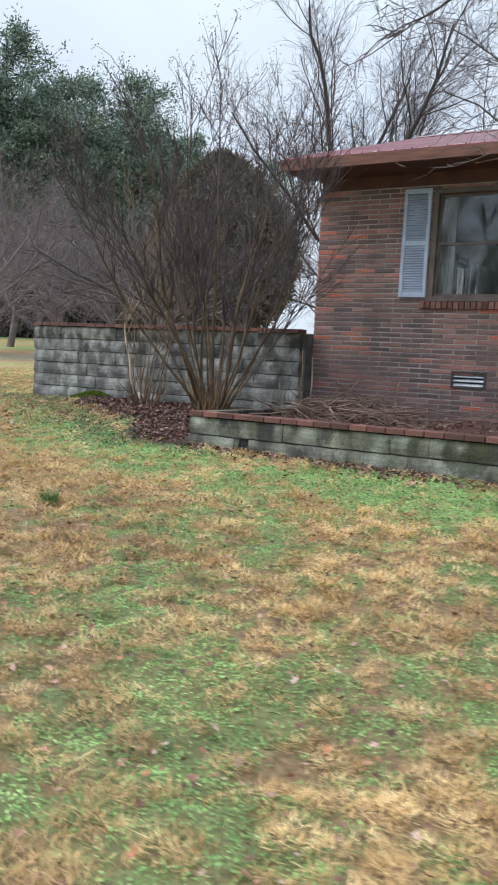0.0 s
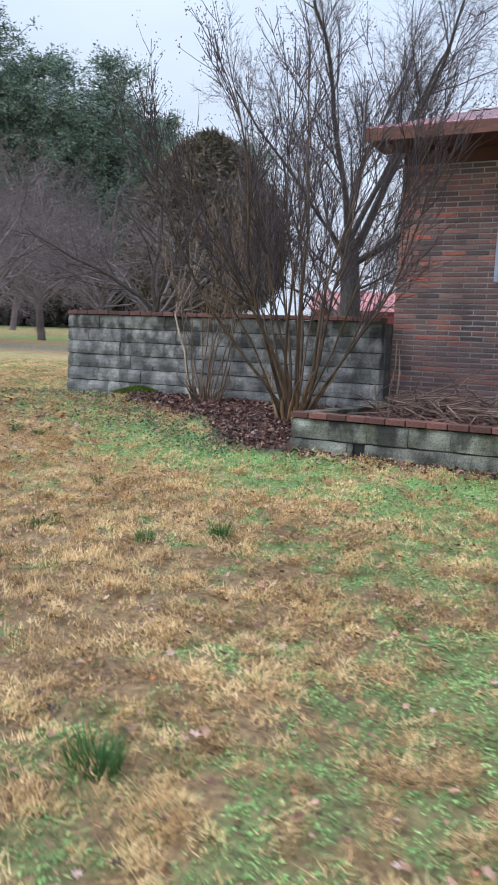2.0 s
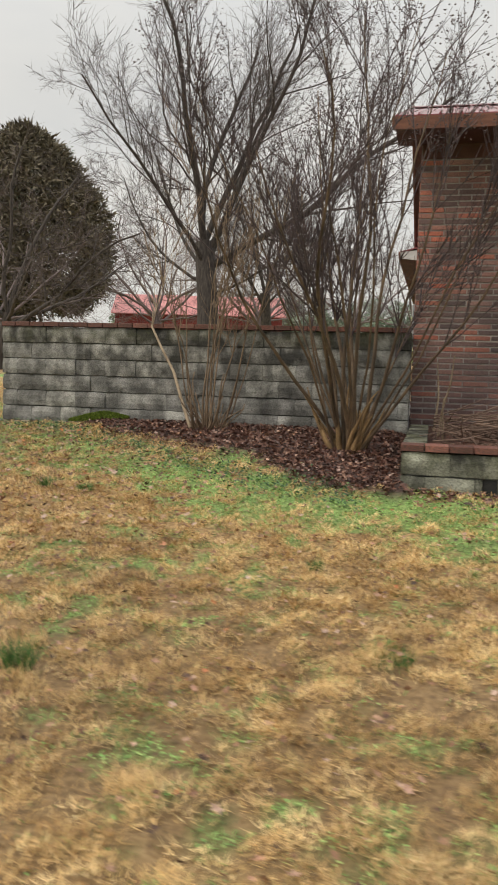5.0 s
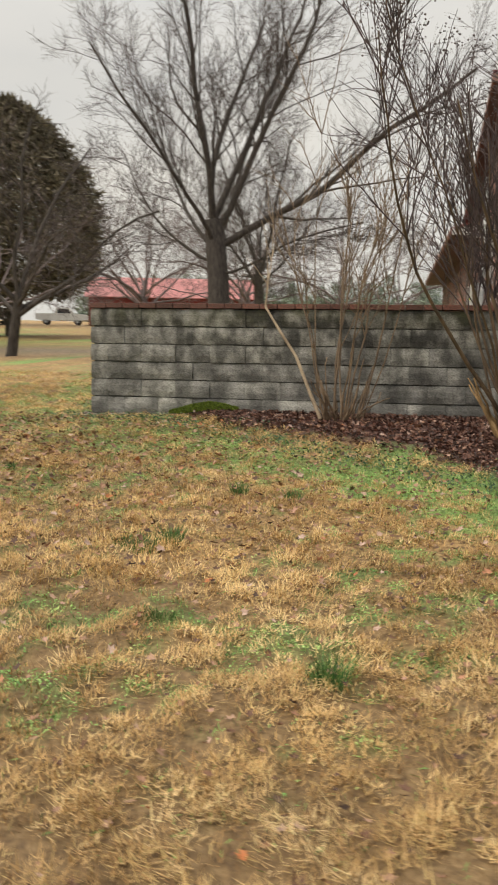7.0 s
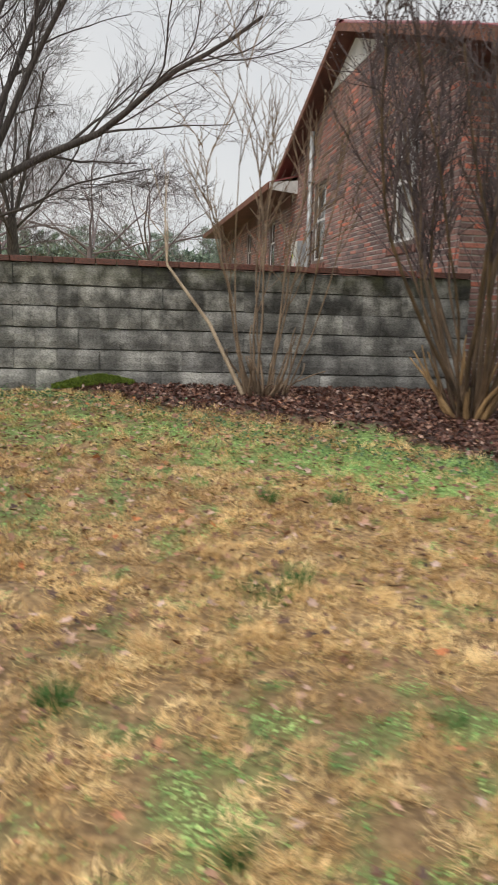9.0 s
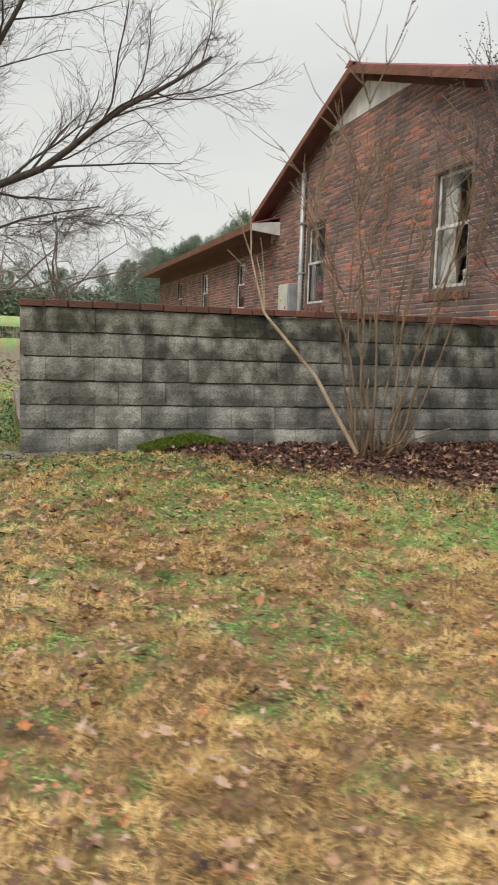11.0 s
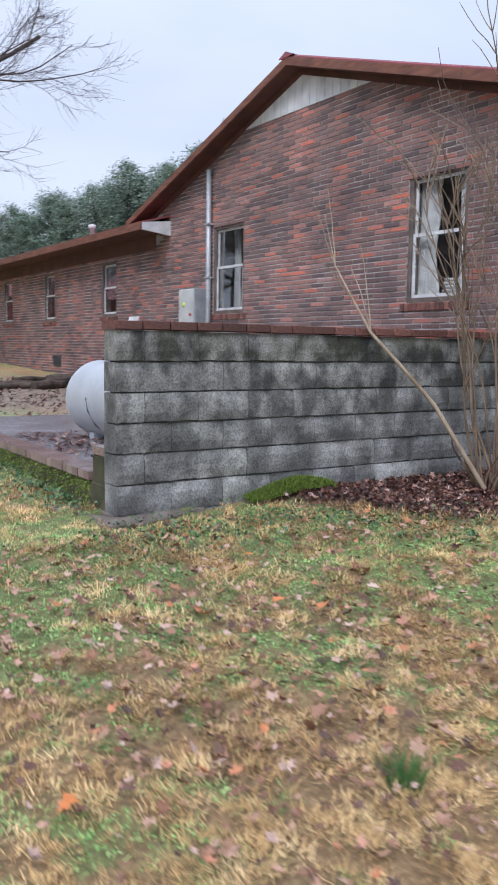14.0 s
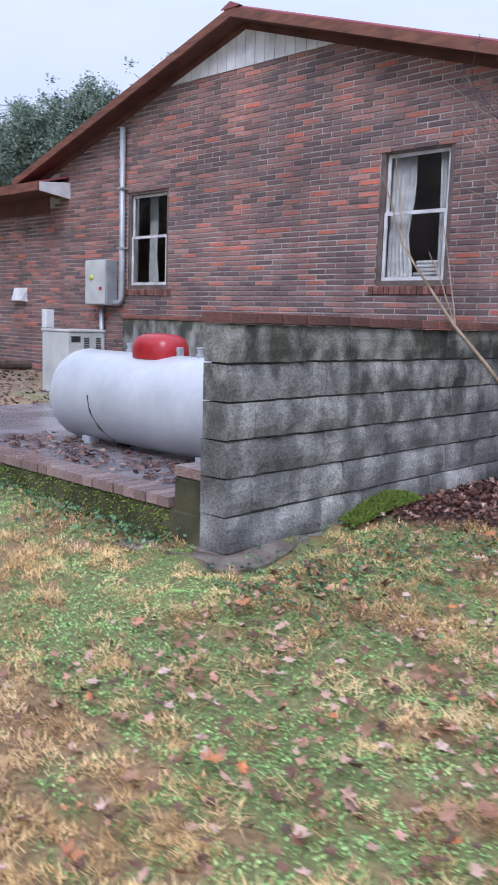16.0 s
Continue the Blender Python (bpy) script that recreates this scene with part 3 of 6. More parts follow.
def roof():
    g, o = Geo(), 0.30
    x0, x1 = GX - o, FRONT_END + 0.4
    for s in (-1, 1):
        y0 = RY + s * (RY + 0.303)
        top = [(x0, RY, RIDGE_Z), (x1, RY, RIDGE_Z), (x1, y0, EAVE_Z), (x0, y0, EAVE_Z)]
        low = [(x, y, z - 0.03) for x, y, z in top]
        g.add(top + low, [(0, 1, 2, 3) if s < 0 else (3, 2, 1, 0), (7, 6, 5, 4), (0, 3, 7, 4), (2, 1, 5, 6), (3, 2, 6, 7)])
        # standing ribs
        x = x0 + 0.02
        while x < x1:
            g.add([(x, RY, RIDGE_Z), (x + 0.03, RY, RIDGE_Z), (x + 0.03, y0, EAVE_Z), (x, y0, EAVE_Z), (x + 0.01, RY, RIDGE_Z + 0.022), (x + 0.02, RY, RIDGE_Z + 0.022), (x + 0.02, y0, EAVE_Z + 0.022), (x + 0.01, y0, EAVE_Z + 0.022)],
                  [(0, 4, 7, 3), (4, 5, 6, 7), (5, 1, 2, 6), (3, 7, 6, 2)])
            x += 0.23
    part("roof", g, M_ROOF, house, "dark red ribbed metal roof")
    g = Geo()
    g.add([(x0 - 0.03, RY - 0.16, RIDGE_Z - 0.022), (x0 - 0.03, RY, RIDGE_Z + 0.045), (x0 - 0.03, RY + 0.16, RIDGE_Z - 0.022), (x1, RY - 0.16, RIDGE_Z - 0.022), (x1, RY, RIDGE_Z + 0.045), (x1, RY + 0.16, RIDGE_Z - 0.022),
           (x0 - 0.03, RY - 0.16, RIDGE_Z - 0.04), (x0 - 0.03, RY + 0.16, RIDGE_Z - 0.04)], [(0, 3, 4, 1), (1, 4, 5, 2), (0, 1, 2, 7, 6)])
    part("ridge_cap", g, M_ROOF, house)
    # rake boards and front fascia
    for s in (-1, 1):
        y0 = RY + s * (RY + 0.303)
        g = Geo()
        a = [(x0 - 0.02, RY, RIDGE_Z - 0.02), (x0 - 0.02, y0, EAVE_Z - 0.02), (x0 - 0.02, y0, EAVE_Z - 0.135), (x0 - 0.02, RY, RIDGE_Z - 0.135)]
        b = [(x + 0.035, y, z - 0.001) for x, y, z in a]
        fs = [(0, 1, 2, 3), (7, 6, 5, 4), (0, 4, 5, 1), (1, 5, 6, 2), (2, 6, 7, 3)]
        g.add(a + b, fs if s < 0 else [q[::-1] for q in fs])
        part("rake_board", g, M_FASCIA, house, "weathered red-brown rake board")
        g = Geo()
        a = [(x0 + 0.016, RY, RIDGE_Z - 0.105), (x0 + 0.016, y0, EAVE_Z - 0.105), (GX - 0.002, y0, EAVE_Z - 0.105), (GX - 0.002, RY, RIDGE_Z - 0.105)]
        b = [(x, y, z - 0.02) for x, y, z in a]
        g.add(a + b, [(0, 1, 2, 3), (7, 6, 5, 4), (0, 4, 5, 1), (2, 6, 7, 3)])
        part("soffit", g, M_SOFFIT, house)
        g = Geo()
        a = [(GX - 0.022, RY, RIDGE_Z - 0.126), (GX - 0.022, y0, EAVE_Z - 0.126), (GX - 0.022, y0, EAVE_Z - 0.215), (GX - 0.022, RY, RIDGE_Z - 0.215)]
        b = [(GX - 0.002, y, z) for x, y, z in a]
        g.add(a + b, fs if s < 0 else [q[::-1] for q in fs])
        part("frieze_board", g, M_SOFFIT, house)
    g = Geo()
    g.box(x0 - 0.01, -0.305, EAVE_Z - 0.15, x1, -0.27, EAVE_Z - 0.012)
    part("fascia", g, M_FASCIA, house, "copper-brown fascia board")
    g = Geo()
    g.box(x0 + 0.02, -0.265, EAVE_Z - 0.145, x1, FY - 0.004, EAVE_Z - 0.12)
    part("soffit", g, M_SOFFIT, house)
    g = Geo()
    g.box(GX + 0.01, FY - 0.03, 3.27, x1, FY - 0.003, EAVE_Z - 0.147)
    part("frieze_board", g, M_SOFFIT, house)
    # white boarding in the peak
    zb = 4.57
    half = (roof_line(RY) - 0.09 - zb) / SLOPE
    y, n = RY - half, 18
    for k in range(n):
        ya, yb = RY - half + 2 * half * k / n + 0.004, RY - half + 2 * half * (k + 1) / n - 0.004
        za, zc = roof_line(ya) - 0.07, roof_line(yb) - 0.07
        lo = zb
        g = Geo()
        g.add([(GX - 0.02, ya, lo), (GX - 0.02, yb, lo), (GX - 0.02, yb, max(zc, lo + 0.01)), (GX - 0.02, ya, max(za, lo + 0.01)), (GX + 0.001, ya, lo), (GX + 0.001, yb, lo), (GX + 0.001, yb, max(zc, lo + 0.01)), (GX + 0.001, ya, max(za, lo + 0.01))],
              [(3, 2, 1, 0), (0, 1, 5, 4), (1, 2, 6, 5), (3, 0, 4, 7)])
        part("gable_board", g, M_WHITE, house, "white painted board in the gable peak")
    # wing roof
    g = Geo()
    ex, ez, rx, rz = 4.60, 3.40, 10.6, 4.95
    top = [(ex, 9.1, ez), (ex, WING_END + 0.4, ez), (rx, WING_END + 0.4, rz), (rx, 9.1, rz)]
    g.add(top + [(x, y, z - 0.03) for x, y, z in top], [(3, 2, 1, 0), (4, 5, 6, 7), (0, 1, 5, 4), (3, 0, 4, 7)])
    back = [(rx, 9.1, rz), (rx, WING_END + 0.4, rz), (FRONT_END + 0.4, WING_END + 0.4, ez), (FRONT_END + 0.4, 9.1, ez)]
    g.add(back, [(3, 2, 1, 0)])
    part("roof", g, M_ROOF, house, "red metal roof over the wing")
    g = Geo()
    g.box(ex - 0.015, 9.09, ez - 0.15, ex + 0.015, WING_END + 0.4, ez - 0.01)
    part("fascia", g, M_FASCIA, house)
    g = Geo()
    g.box(ex + 0.02, 9.13, ez - 0.145, GX - 0.003, WING_END + 0.4, ez - 0.125)
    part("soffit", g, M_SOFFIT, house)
    g = Geo()
    g.add([(ex + 0.02, 9.085, ez - 0.15), (GX - 0.004, 9.085, ez - 0.22), (GX - 0.004, 9.085, ez + 0.05), (ex + 0.02, 9.085, ez - 0.015), (ex + 0.02, 9.11, ez - 0.15), (GX - 0.004, 9.11, ez - 0.22), (GX - 0.004, 9.11, ez + 0.05), (ex + 0.02, 9.11, ez - 0.015)],
          [(0, 1, 2, 3), (7, 6, 5, 4), (0, 4, 5, 1), (3, 2, 6, 7), (0, 3, 7, 4), (1, 5, 6, 2)])
    part("eave_return", g, M_WHITE, house, "white painted eave return")
    g = Geo()
    g.box(GX - 0.02, 9.7, 2.99, GX - 0.002, WING_END, 3.27)
    part("frieze_board", g, M_SOFFIT, house)
    g = Geo()
    g.lathe((6.2, 15.2, 3.75), (0, 0, 1), [(0, 0.06), (0.32, 0.06), (0.33, 0.09), (0.42, 0.09), (0.44, 0.02)], 10)
    part("vent_pipe", g, M_WHITE, house, "white roof vent pipe", True)


roof()


def window_side(y0, y1, z0, z1, drapes=()):
    """A double-hung window in the end wall: brown storm frame, pale sashes, brick sill, curtains behind."""
    w = part("window", Geo().box(GX + 0.06, y0, z0, GX + 0.075, y0 + 0.03, z1), M_FRAME, house, "double-hung window with curtains")
    g = Geo()
    t = 0.062
    for b in ((y0, z0, y0 + t, z1), (y1 - t, z0, y1, z1), (y0 + t, z1 - t, y1 - t, z1), (y0 + t, z0, y1 - t, z0 + t)):
        g.soft_box(GX + 0.01, b[0], b[1], GX + 0.10, b[2], b[3], 0.006, 1)
    part("frame", g, M_FRAME, w, "brown storm-window frame")
    zm = z0 + (z1 - z0) * 0.53
    for lo, hi, xo in ((z0 + t, zm + 0.02, 0.035), (zm - 0.02, z1 - t, 0.06)):
        g = Geo()
        a, b, s = y0 + t + 0.004, y1 - t - 0.004, 0.04
        for q in ((a, lo, a + s, hi), (b - s, lo, b, hi), (a + s, hi - s, b - s, hi), (a + s, lo, b - s, lo + s)):
            g.box(GX + xo, q[0], q[1], GX + xo + 0.02, q[2], q[3])
        part("sash", g, M_SASH, w)
        g = Geo()
        g.box(GX + xo + 0.007, a + s, lo + s, GX + xo + 0.012, b - s, hi - s)
        p = part("pane", g, M_GLASS, w)
        p.visible_shadow = False
    # rowlock brick sill
    n = int((y1 - y0 + 0.16) / 0.075)
    for k in range(n):
        ya = y0 - 0.08 + k * (y1 - y0 + 0.16) / n
        g = Geo()
        g.soft_box(GX - 0.03, ya + 0.004, z0 - 0.10, GX + 0.05, ya + 0.07, z0 - 0.004, 0.005, 1)
        part("sill_brick", g, M_CAP, w)
    if drapes:
        far_side, near_side, depth = drapes
        for ya, yb, sway in ((y1 - 0.04 - far_side, y1 - 0.04, 1), (y0 + 0.04, y0 + 0.04 + near_side, -1)):
            g, n = Geo(), 16
            vs = []
            for j in range(9):
                z = z1 - 0.03 - (z1 - z0 - 0.06) * j / 8
                pinch = 1 - 0.22 * math.exp(-((j - 5.0) / 1.6) ** 2) if sway > 0 else 1 - 0.1 * j / 8
                for k in range(n + 1):
                    f = k / n
                    y = (yb - (yb - ya) * f * pinch) if sway > 0 else (ya + (yb - ya) * f * pinch)
                    vs.append((GX + depth + 0.02 * math.sin(k * 2.3 + j * 0.3), y, z))
            g.add(vs, [(j * (n + 1) + k, j * (n + 1) + k + 1, (j + 1) * (n + 1) + k + 1, (j + 1) * (n + 1) + k) for j in range(8) for k in range(n)])
            part("curtain", g, M_CURTAIN, w, "white cloth curtain", True)


for o, drapes in zip(GABLE_WINDOWS, ((0.36, 0.22, 0.17), (0.22, 0.10, 0.42))):
    window_side(*o, drapes)
for o in WING_WINDOWS:
    window_side(*o)


def cloth_stack():
    t = thing("cloth_stack", (GX + 0.36, 2.3, 1.66), "stack of folded pale cloths on a stand behind the window", "cloth")
    rs = random.Random(12)
    part("stand", Geo().soft_box(GX + 0.27, 2.0, 0.742, GX + 0.47, 2.6, 1.735, 0.01, 1), M_FRAME, t)
    for k in range(6):
        z = 1.738 + 0.045 * k
        part("cloth", Geo().soft_box(GX + 0.28, 2.05 + rs.uniform(0, 0.06), z, GX + 0.46, 2.52 - rs.uniform(0, 0.12), z + 0.043, 0.015, 2), M_CURTAIN, t)


cloth_stack()


def window_front(x0, x1, z0, z1):
    w = part("window", Geo().box(x0, FY + 0.06, z0, x0 + 0.03, FY + 0.075, z1), M_FRAME, house, "wide front window reflecting bare trees")
    g, t = Geo(), 0.07
    for b in ((x0, z0, x0 + t, z1), (x1 - t, z0, x1, z1), (x0 + t, z1 - t, x1 - t, z1), (x0 + t, z0, x1 - t, z0 + t)):
        g.soft_box(b[0], FY - 0.02, b[1], b[2], FY + 0.10, b[3], 0.006, 1)
    part("frame", g, M_FRAME, w, "dark brown window frame")
    zm = (z0 + z1) / 2 + 0.02
    for lo, hi, yo in ((z0 + t, zm + 0.02, 0.035), (zm - 0.02, z1 - t, 0.06)):
        g = Geo()
        a, b, s = x0 + t + 0.003, x1 - t - 0.003, 0.035
        for q in ((a, lo, a + s, hi), (b - s, lo, b, hi), (a + s, hi - s, b - s, hi), (a + s, lo, b - s, lo + s)):
            g.box(q[0], FY + yo, q[1], q[2], FY + yo + 0.02, q[3])
        part("sash", g, M_FRAME, w)
        g = Geo()
        g.box(a + s, FY + yo + 0.007, lo + s, b - s, FY + yo + 0.012, hi - s)
        p = part("pane", g, M_GLASS, w)
        p.visible_shadow = False
    n = int((x1 - x0 + 0.2) / 0.075)
    for k in range(n):
        xa = x0 - 0.1 + k * (x1 - x0 + 0.2) / n
        g = Geo()
        g.soft_box(xa + 0.004, FY - 0.04, z0 - 0.10, xa + 0.07, FY + 0.05, z0 - 0.004, 0.005, 1)
        part("sill_brick", g, M_CAP, w)
    for ya, yb in ((x0 + 0.05, x0 + 0.27), (x1 - 0.3, x1 - 0.05)):
        g, n = Geo(), 18
        vs = [(ya + (yb - ya) * k / n, FY + 0.2 + 0.02 * math.sin(k * 2.1), z) for z in (z1 - 0.02, (z0 + z1) / 2, z0 + 0.03) for k in range(n + 1)]
        g.add(vs, [(j * (n + 1) + k, j * (n + 1) + k + 1, (j + 1) * (n + 1) + k + 1, (j + 1) * (n + 1) + k) for j in range(2) for k in range(n)])
        part("curtain", g, M_CURTAIN, w, "white cloth curtain", True)


window_front(*FRONT_WINDOW)


def shutter(x0, x1, z0, z1):
    g, t, y = Geo(), 0.05, FY - 0.045
    zm = (z0 + z1) / 2
    for b in ((x0, z0, x0 + t, z1), (x1 - t, z0, x1, z1), (x0 + t, z1 - 0.07, x1 - t, z1), (x0 + t, z0, x1 - t, z0 + 0.08), (x0 + t, zm - 0.035, x1 - t, zm + 0.035)):
        g.soft_box(b[0], y, b[1], b[2], FY - 0.008, b[3], 0.005, 1)
    s = part("shutter", g, M_SHUTTER, house, "pale blue louvred shutter")
    z = z0 + 0.10
    while z < z1 - 0.09:
        if abs(z - zm) > 0.05:
            g = Geo()
            g.add([(x0 + t, y + 0.004, z - 0.012), (x1 - t, y + 0.004, z - 0.012), (x1 - t, y + 0.03, z + 0.014), (x0 + t, y + 0.03, z + 0.014),
                   (x0 + t, y + 0.004, z - 0.005), (x1 - t, y + 0.004, z - 0.005), (x1 - t, y + 0.03, z + 0.021), (x0 + t, y + 0.03, z + 0.021)],
                  [(0, 1, 5, 4), (4, 5, 6, 7), (3, 2, 1, 0), (2, 3, 7, 6)])
            part("slat", g, M_SHUTTER, s)
        z += 0.034


shutter(6.49, 6.875, 1.771, 3.228)


def wall_vent(x0, x1, z0, z1):
    g, t = Geo(), 0.03
    for b in ((x0, z0, x0 + t, z1), (x1 - t, z0, x1, z1), (x0 + t, z1 - t, x1 - t, z1), (x0 + t, z0, x1 - t, z0 + t)):
        g.soft_box(b[0], FY - 0.02, b[1], b[2], FY + 0.06, b[3], 0.005, 1)
    v = part("wall_vent", g, M_VENT_DARK, house, "dark metal crawl-space vent with pale slats")
    part("backing", Geo().box(x0, FY + 0.08, z0, x1, FY + 0.09, z1), M_VENT_DARK, v)
    for k in range(3):
        z = z0 + t + (z1 - z0 - 2 * t) * (k + 0.5) / 3
        g = Geo()
        g.add([(x0 + t, FY - 0.008, z - 0.022), (x1 - t, FY - 0.008, z - 0.022), (x1 - t, FY + 0.02, z + 0.014), (x0 + t, FY + 0.02, z + 0.014), (x0 + t, FY - 0.004, z - 0.026), (x1 - t, FY - 0.004, z - 0.026), (x1 - t, FY + 0.024, z + 0.01), (x0 + t, FY + 0.024, z + 0.01)],
              [(0, 1, 2, 3), (7, 6, 5, 4), (0, 4, 5, 1), (3, 2, 6, 7)])
        part("slat", g, M_VENT, v)


wall_vent(7.31, 7.78, 0.565, 0.80)


# ---- block garden wall with a brick cap ----
COURSE, LONG = 0.2032, 0.4064


def block_wall():
    wall = thing("wall_garden", (2.6, 0.1, 0), "weathered grey concrete-block garden wall capped with red brick", "garden wall", kind="structure")
    part("core", Geo().box(0.03, 0.032, -0.42, 5.19, 0.17, 1.21), M_BLOCK_JOINT, wall)
    part("core", Geo().box(5.02, 0.2, -0.42, 5.205, FY + 0.02, 1.21), M_BLOCK_JOINT, wall)
    units = [worn_block("block", M_BLOCK_ONE, k) for k in range(7)]
    rs = random.Random(4)
    for r in range(8):
        z = 1.219 - (r + 1) * COURSE
        u = -LONG / 2 if r % 2 == 0 else 0.0
        while u < 5.2:
            a, b = max(u, 0.0), min(u + LONG, 5.205)
            if b - a > 0.05:
                proud = rs.uniform(-0.008, 0.008)
                piece("block", rs.choice(units), ((a + b) / 2, 0.10 + proud, z + COURSE / 2), wall, (rs.uniform(-0.02, 0.012), 0, 0), (b - a - 0.003, 0.2, COURSE - 0.004 + rs.uniform(-0.006, 0.002)))
            u += LONG
    cap = unit_brick("cap_brick", M_CAP, 0.05)
    x = -0.012
    while x < 5.2:
        w = min(0.2, 5.2 - x)
        piece("cap_brick", cap, (x + w / 2, 0.1 + rs.uniform(-0.006, 0.006), 1.251 + rs.uniform(-0.002, 0.002)), wall, (0, 0, rs.uniform(-0.015, 0.015)), (w - 0.008, 0.225, 0.058))
        x += 0.2
    return wall


garden_wall = block_wall()


def planter():
    p = thing("wall_planter", (5.24, -2.74, -0.25), "low mossy concrete-block planter wall with a brick cap", "planter", kind="structure")
    part("core", Geo().box(5.275, -2.705, -0.7, 12.6, -2.57, 0.10), M_BLOCK_JOINT, p)
    part("core", Geo().box(5.275, -2.57, -0.7, 5.41, -0.005, 0.10), M_BLOCK_JOINT, p)
    unit = worn_block("block", M_BLOCK_LOW, 21)
    rs = random.Random(9)
    for r in range(3):
        z = 0.112 - (r + 1) * COURSE
        u = 5.24 - (LONG / 2 if r % 2 else 0)
        while u < 12.6:
            a, b = max(u, 5.24), u + LONG
            spans = [(a, b)]
            if r == 1 and a < 5.98 < b:
                spans = [(a, 5.915), (6.035, b)]
            for s, e in spans:
                if e - s > 0.04:
                    piece("block", unit, ((s + e) / 2, -2.64 + rs.uniform(-0.006, 0.006), z + COURSE / 2), p, (rs.uniform(-0.01, 0.01), 0, 0), (e - s - 0.003, 0.2, COURSE - 0.01))
            u += LONG
        v = -2.54
        while v < -0.02:
            e = min(v + LONG, -0.006)
            piece("block", unit, (5.34, (v + e) / 2, z + COURSE / 2), p, (0, 0, -math.pi / 2), (e - v - 0.008, 0.2, COURSE - 0.01))
            v += LONG
    cap = unit_brick("cap_brick", M_CAP, 0.05)
    x = 5.23
    while x < 12.6:
        piece("cap_brick", cap, (x + 0.1, -2.64 + rs.uniform(-0.005, 0.005), 0.143), p, (0, 0, rs.uniform(-0.02, 0.02)), (0.192, 0.22, 0.058))
        x += 0.2
    y = -2.52
    while y < -0.2:
        piece("cap_brick", unit, (5.34, y + 0.1, 0.141), p, (0, 0, -math.pi / 2), (0.192, 0.21, 0.055))
        y += 0.2
    # Black plate stands in for the shade inside the hole; the core stays solid.
    part("drain_hole", Geo().box(5.916, -2.712, -0.29, 6.034, -2.706, -0.10), M_TYRE_HOLE, p, "black plate painted as the shade of a drain hole")
    # soil fill
    g, n = Geo(), 40
    vs = []
    for j in range(13):
        for i in range(n + 1):
            x, y = 5.42 + 7.1 * i / n, -2.55 + (FY + 2.55) * j / 12
            vs.append((x, y, 0.02 + 0.10 * j / 12 + 0.05 * (float(value_noise(x, y, 3, 21)) - 0.5)))
    g.add(vs, [(j * (n + 1) + i, j * (n + 1) + i + 1, (j + 1) * (n + 1) + i + 1, (j + 1) * (n + 1) + i) for j in range(12) for i in range(n)])
    solid("planter_soil", g, surface("planter_soil", (0.05, 0.028, 0.022), (0.16, 0.075, 0.055), 9, 0.9, fine=40), "dark red-brown leaf-covered soil in the planter", "soil", kind="structure", smooth=True)


planter()


def patio():
    p = thing("patio", (0.0, 0.3, 0.0), "wet concrete patio with a brick edge and mossy side", "patio", kind="structure")
    part("slab", Geo().soft_box(0.20, 0.21, -0.4, 5.21, 5.3, 0.225, 0.01, 1), M_SLAB, p)
    part("edge_footing", Geo().soft_box(0.005, 0.21, -0.4, 0.20, 5.3, 0.185, 0.02, 2), M_EDGE_MOSS, p, "moss-dark concrete footing")
    edge = unit_brick("edge_brick", M_EDGE, 0.05)
    rs = random.Random(3)
    y = 0.44
    while y < 5.28:
        piece("edge_brick", edge, (0.095 + rs.uniform(-0.006, 0.006), y + 0.05, 0.215), p, (0, rs.uniform(-0.01, 0.01), math.pi / 2 + rs.uniform(-0.02, 0.02)), (0.096, 0.225, 0.06))
        y += 0.104
    part("pier", Geo().soft_box(0.01, 0.205, -0.4, 0.215, 0.43, 0.37, 0.012, 1), M_EDGE_MOSS, p)
    piece("edge_brick", edge, (0.11, 0.318, 0.402), p, (0, 0, math.pi / 2), (0.215, 0.215, 0.058))
    # low block wall on the far side of the patio
    part("low_wall", Geo().soft_box(4.6, 2.2, -0.3, 4.8, 6.85, 1.22, 0.01, 1), M_BLOCK, p, "dark stained low block wall")
    part("low_wall_cap", Geo().soft_box(4.58, 2.19, 1.224, 4.82, 6.87, 1.28, 0.006, 1), M_CAP, p)


patio()

# worn concrete apron round the wall's corner
g = Geo()
rough = [(-0.02, 0.66), (-0.24, 0.66), (-0.20, 0.40), (-0.13, 0.16), (-0.17, -0.10), (-0.12, -0.19), (0.10, -0.22), (0.30, -0.17), (0.45, -0.12), (0.62, -0.07), (0.66, -0.02), (0.4, 0.01), (0.02, 0.01), (0.01, 0.3)]
rim = []
for k, (x, y) in enumerate(rough):
    x2, y2 = rough[(k + 1) % len(rough)]
    rim += [(x, y), ((x + x2) / 2 + 0.02 * math.sin(9 * k), (y + y2) / 2 + 0.02 * math.cos(7 * k))]
n = len(rim)
g.add([(x, y, float(ground_z(np.array([x]), np.array([y]))[0]) + 0.012) for x, y in rim] + [(x, y, -0.25) for x, y in rim] + [(0.0, -0.02, 0.0)],
      [(k, (k + 1) % n, 2 * n) for k in range(n)] + [(k, k + n, (k + 1) % n + n, (k + 1) % n) for k in range(n)])
solid("corner_slab", g, surface("muddy_concrete", (0.07, 0.052, 0.04), (0.24, 0.205, 0.175), 5, 0.32, fine=40), "wet worn concrete apron at the foot of the wall corner", "slab")


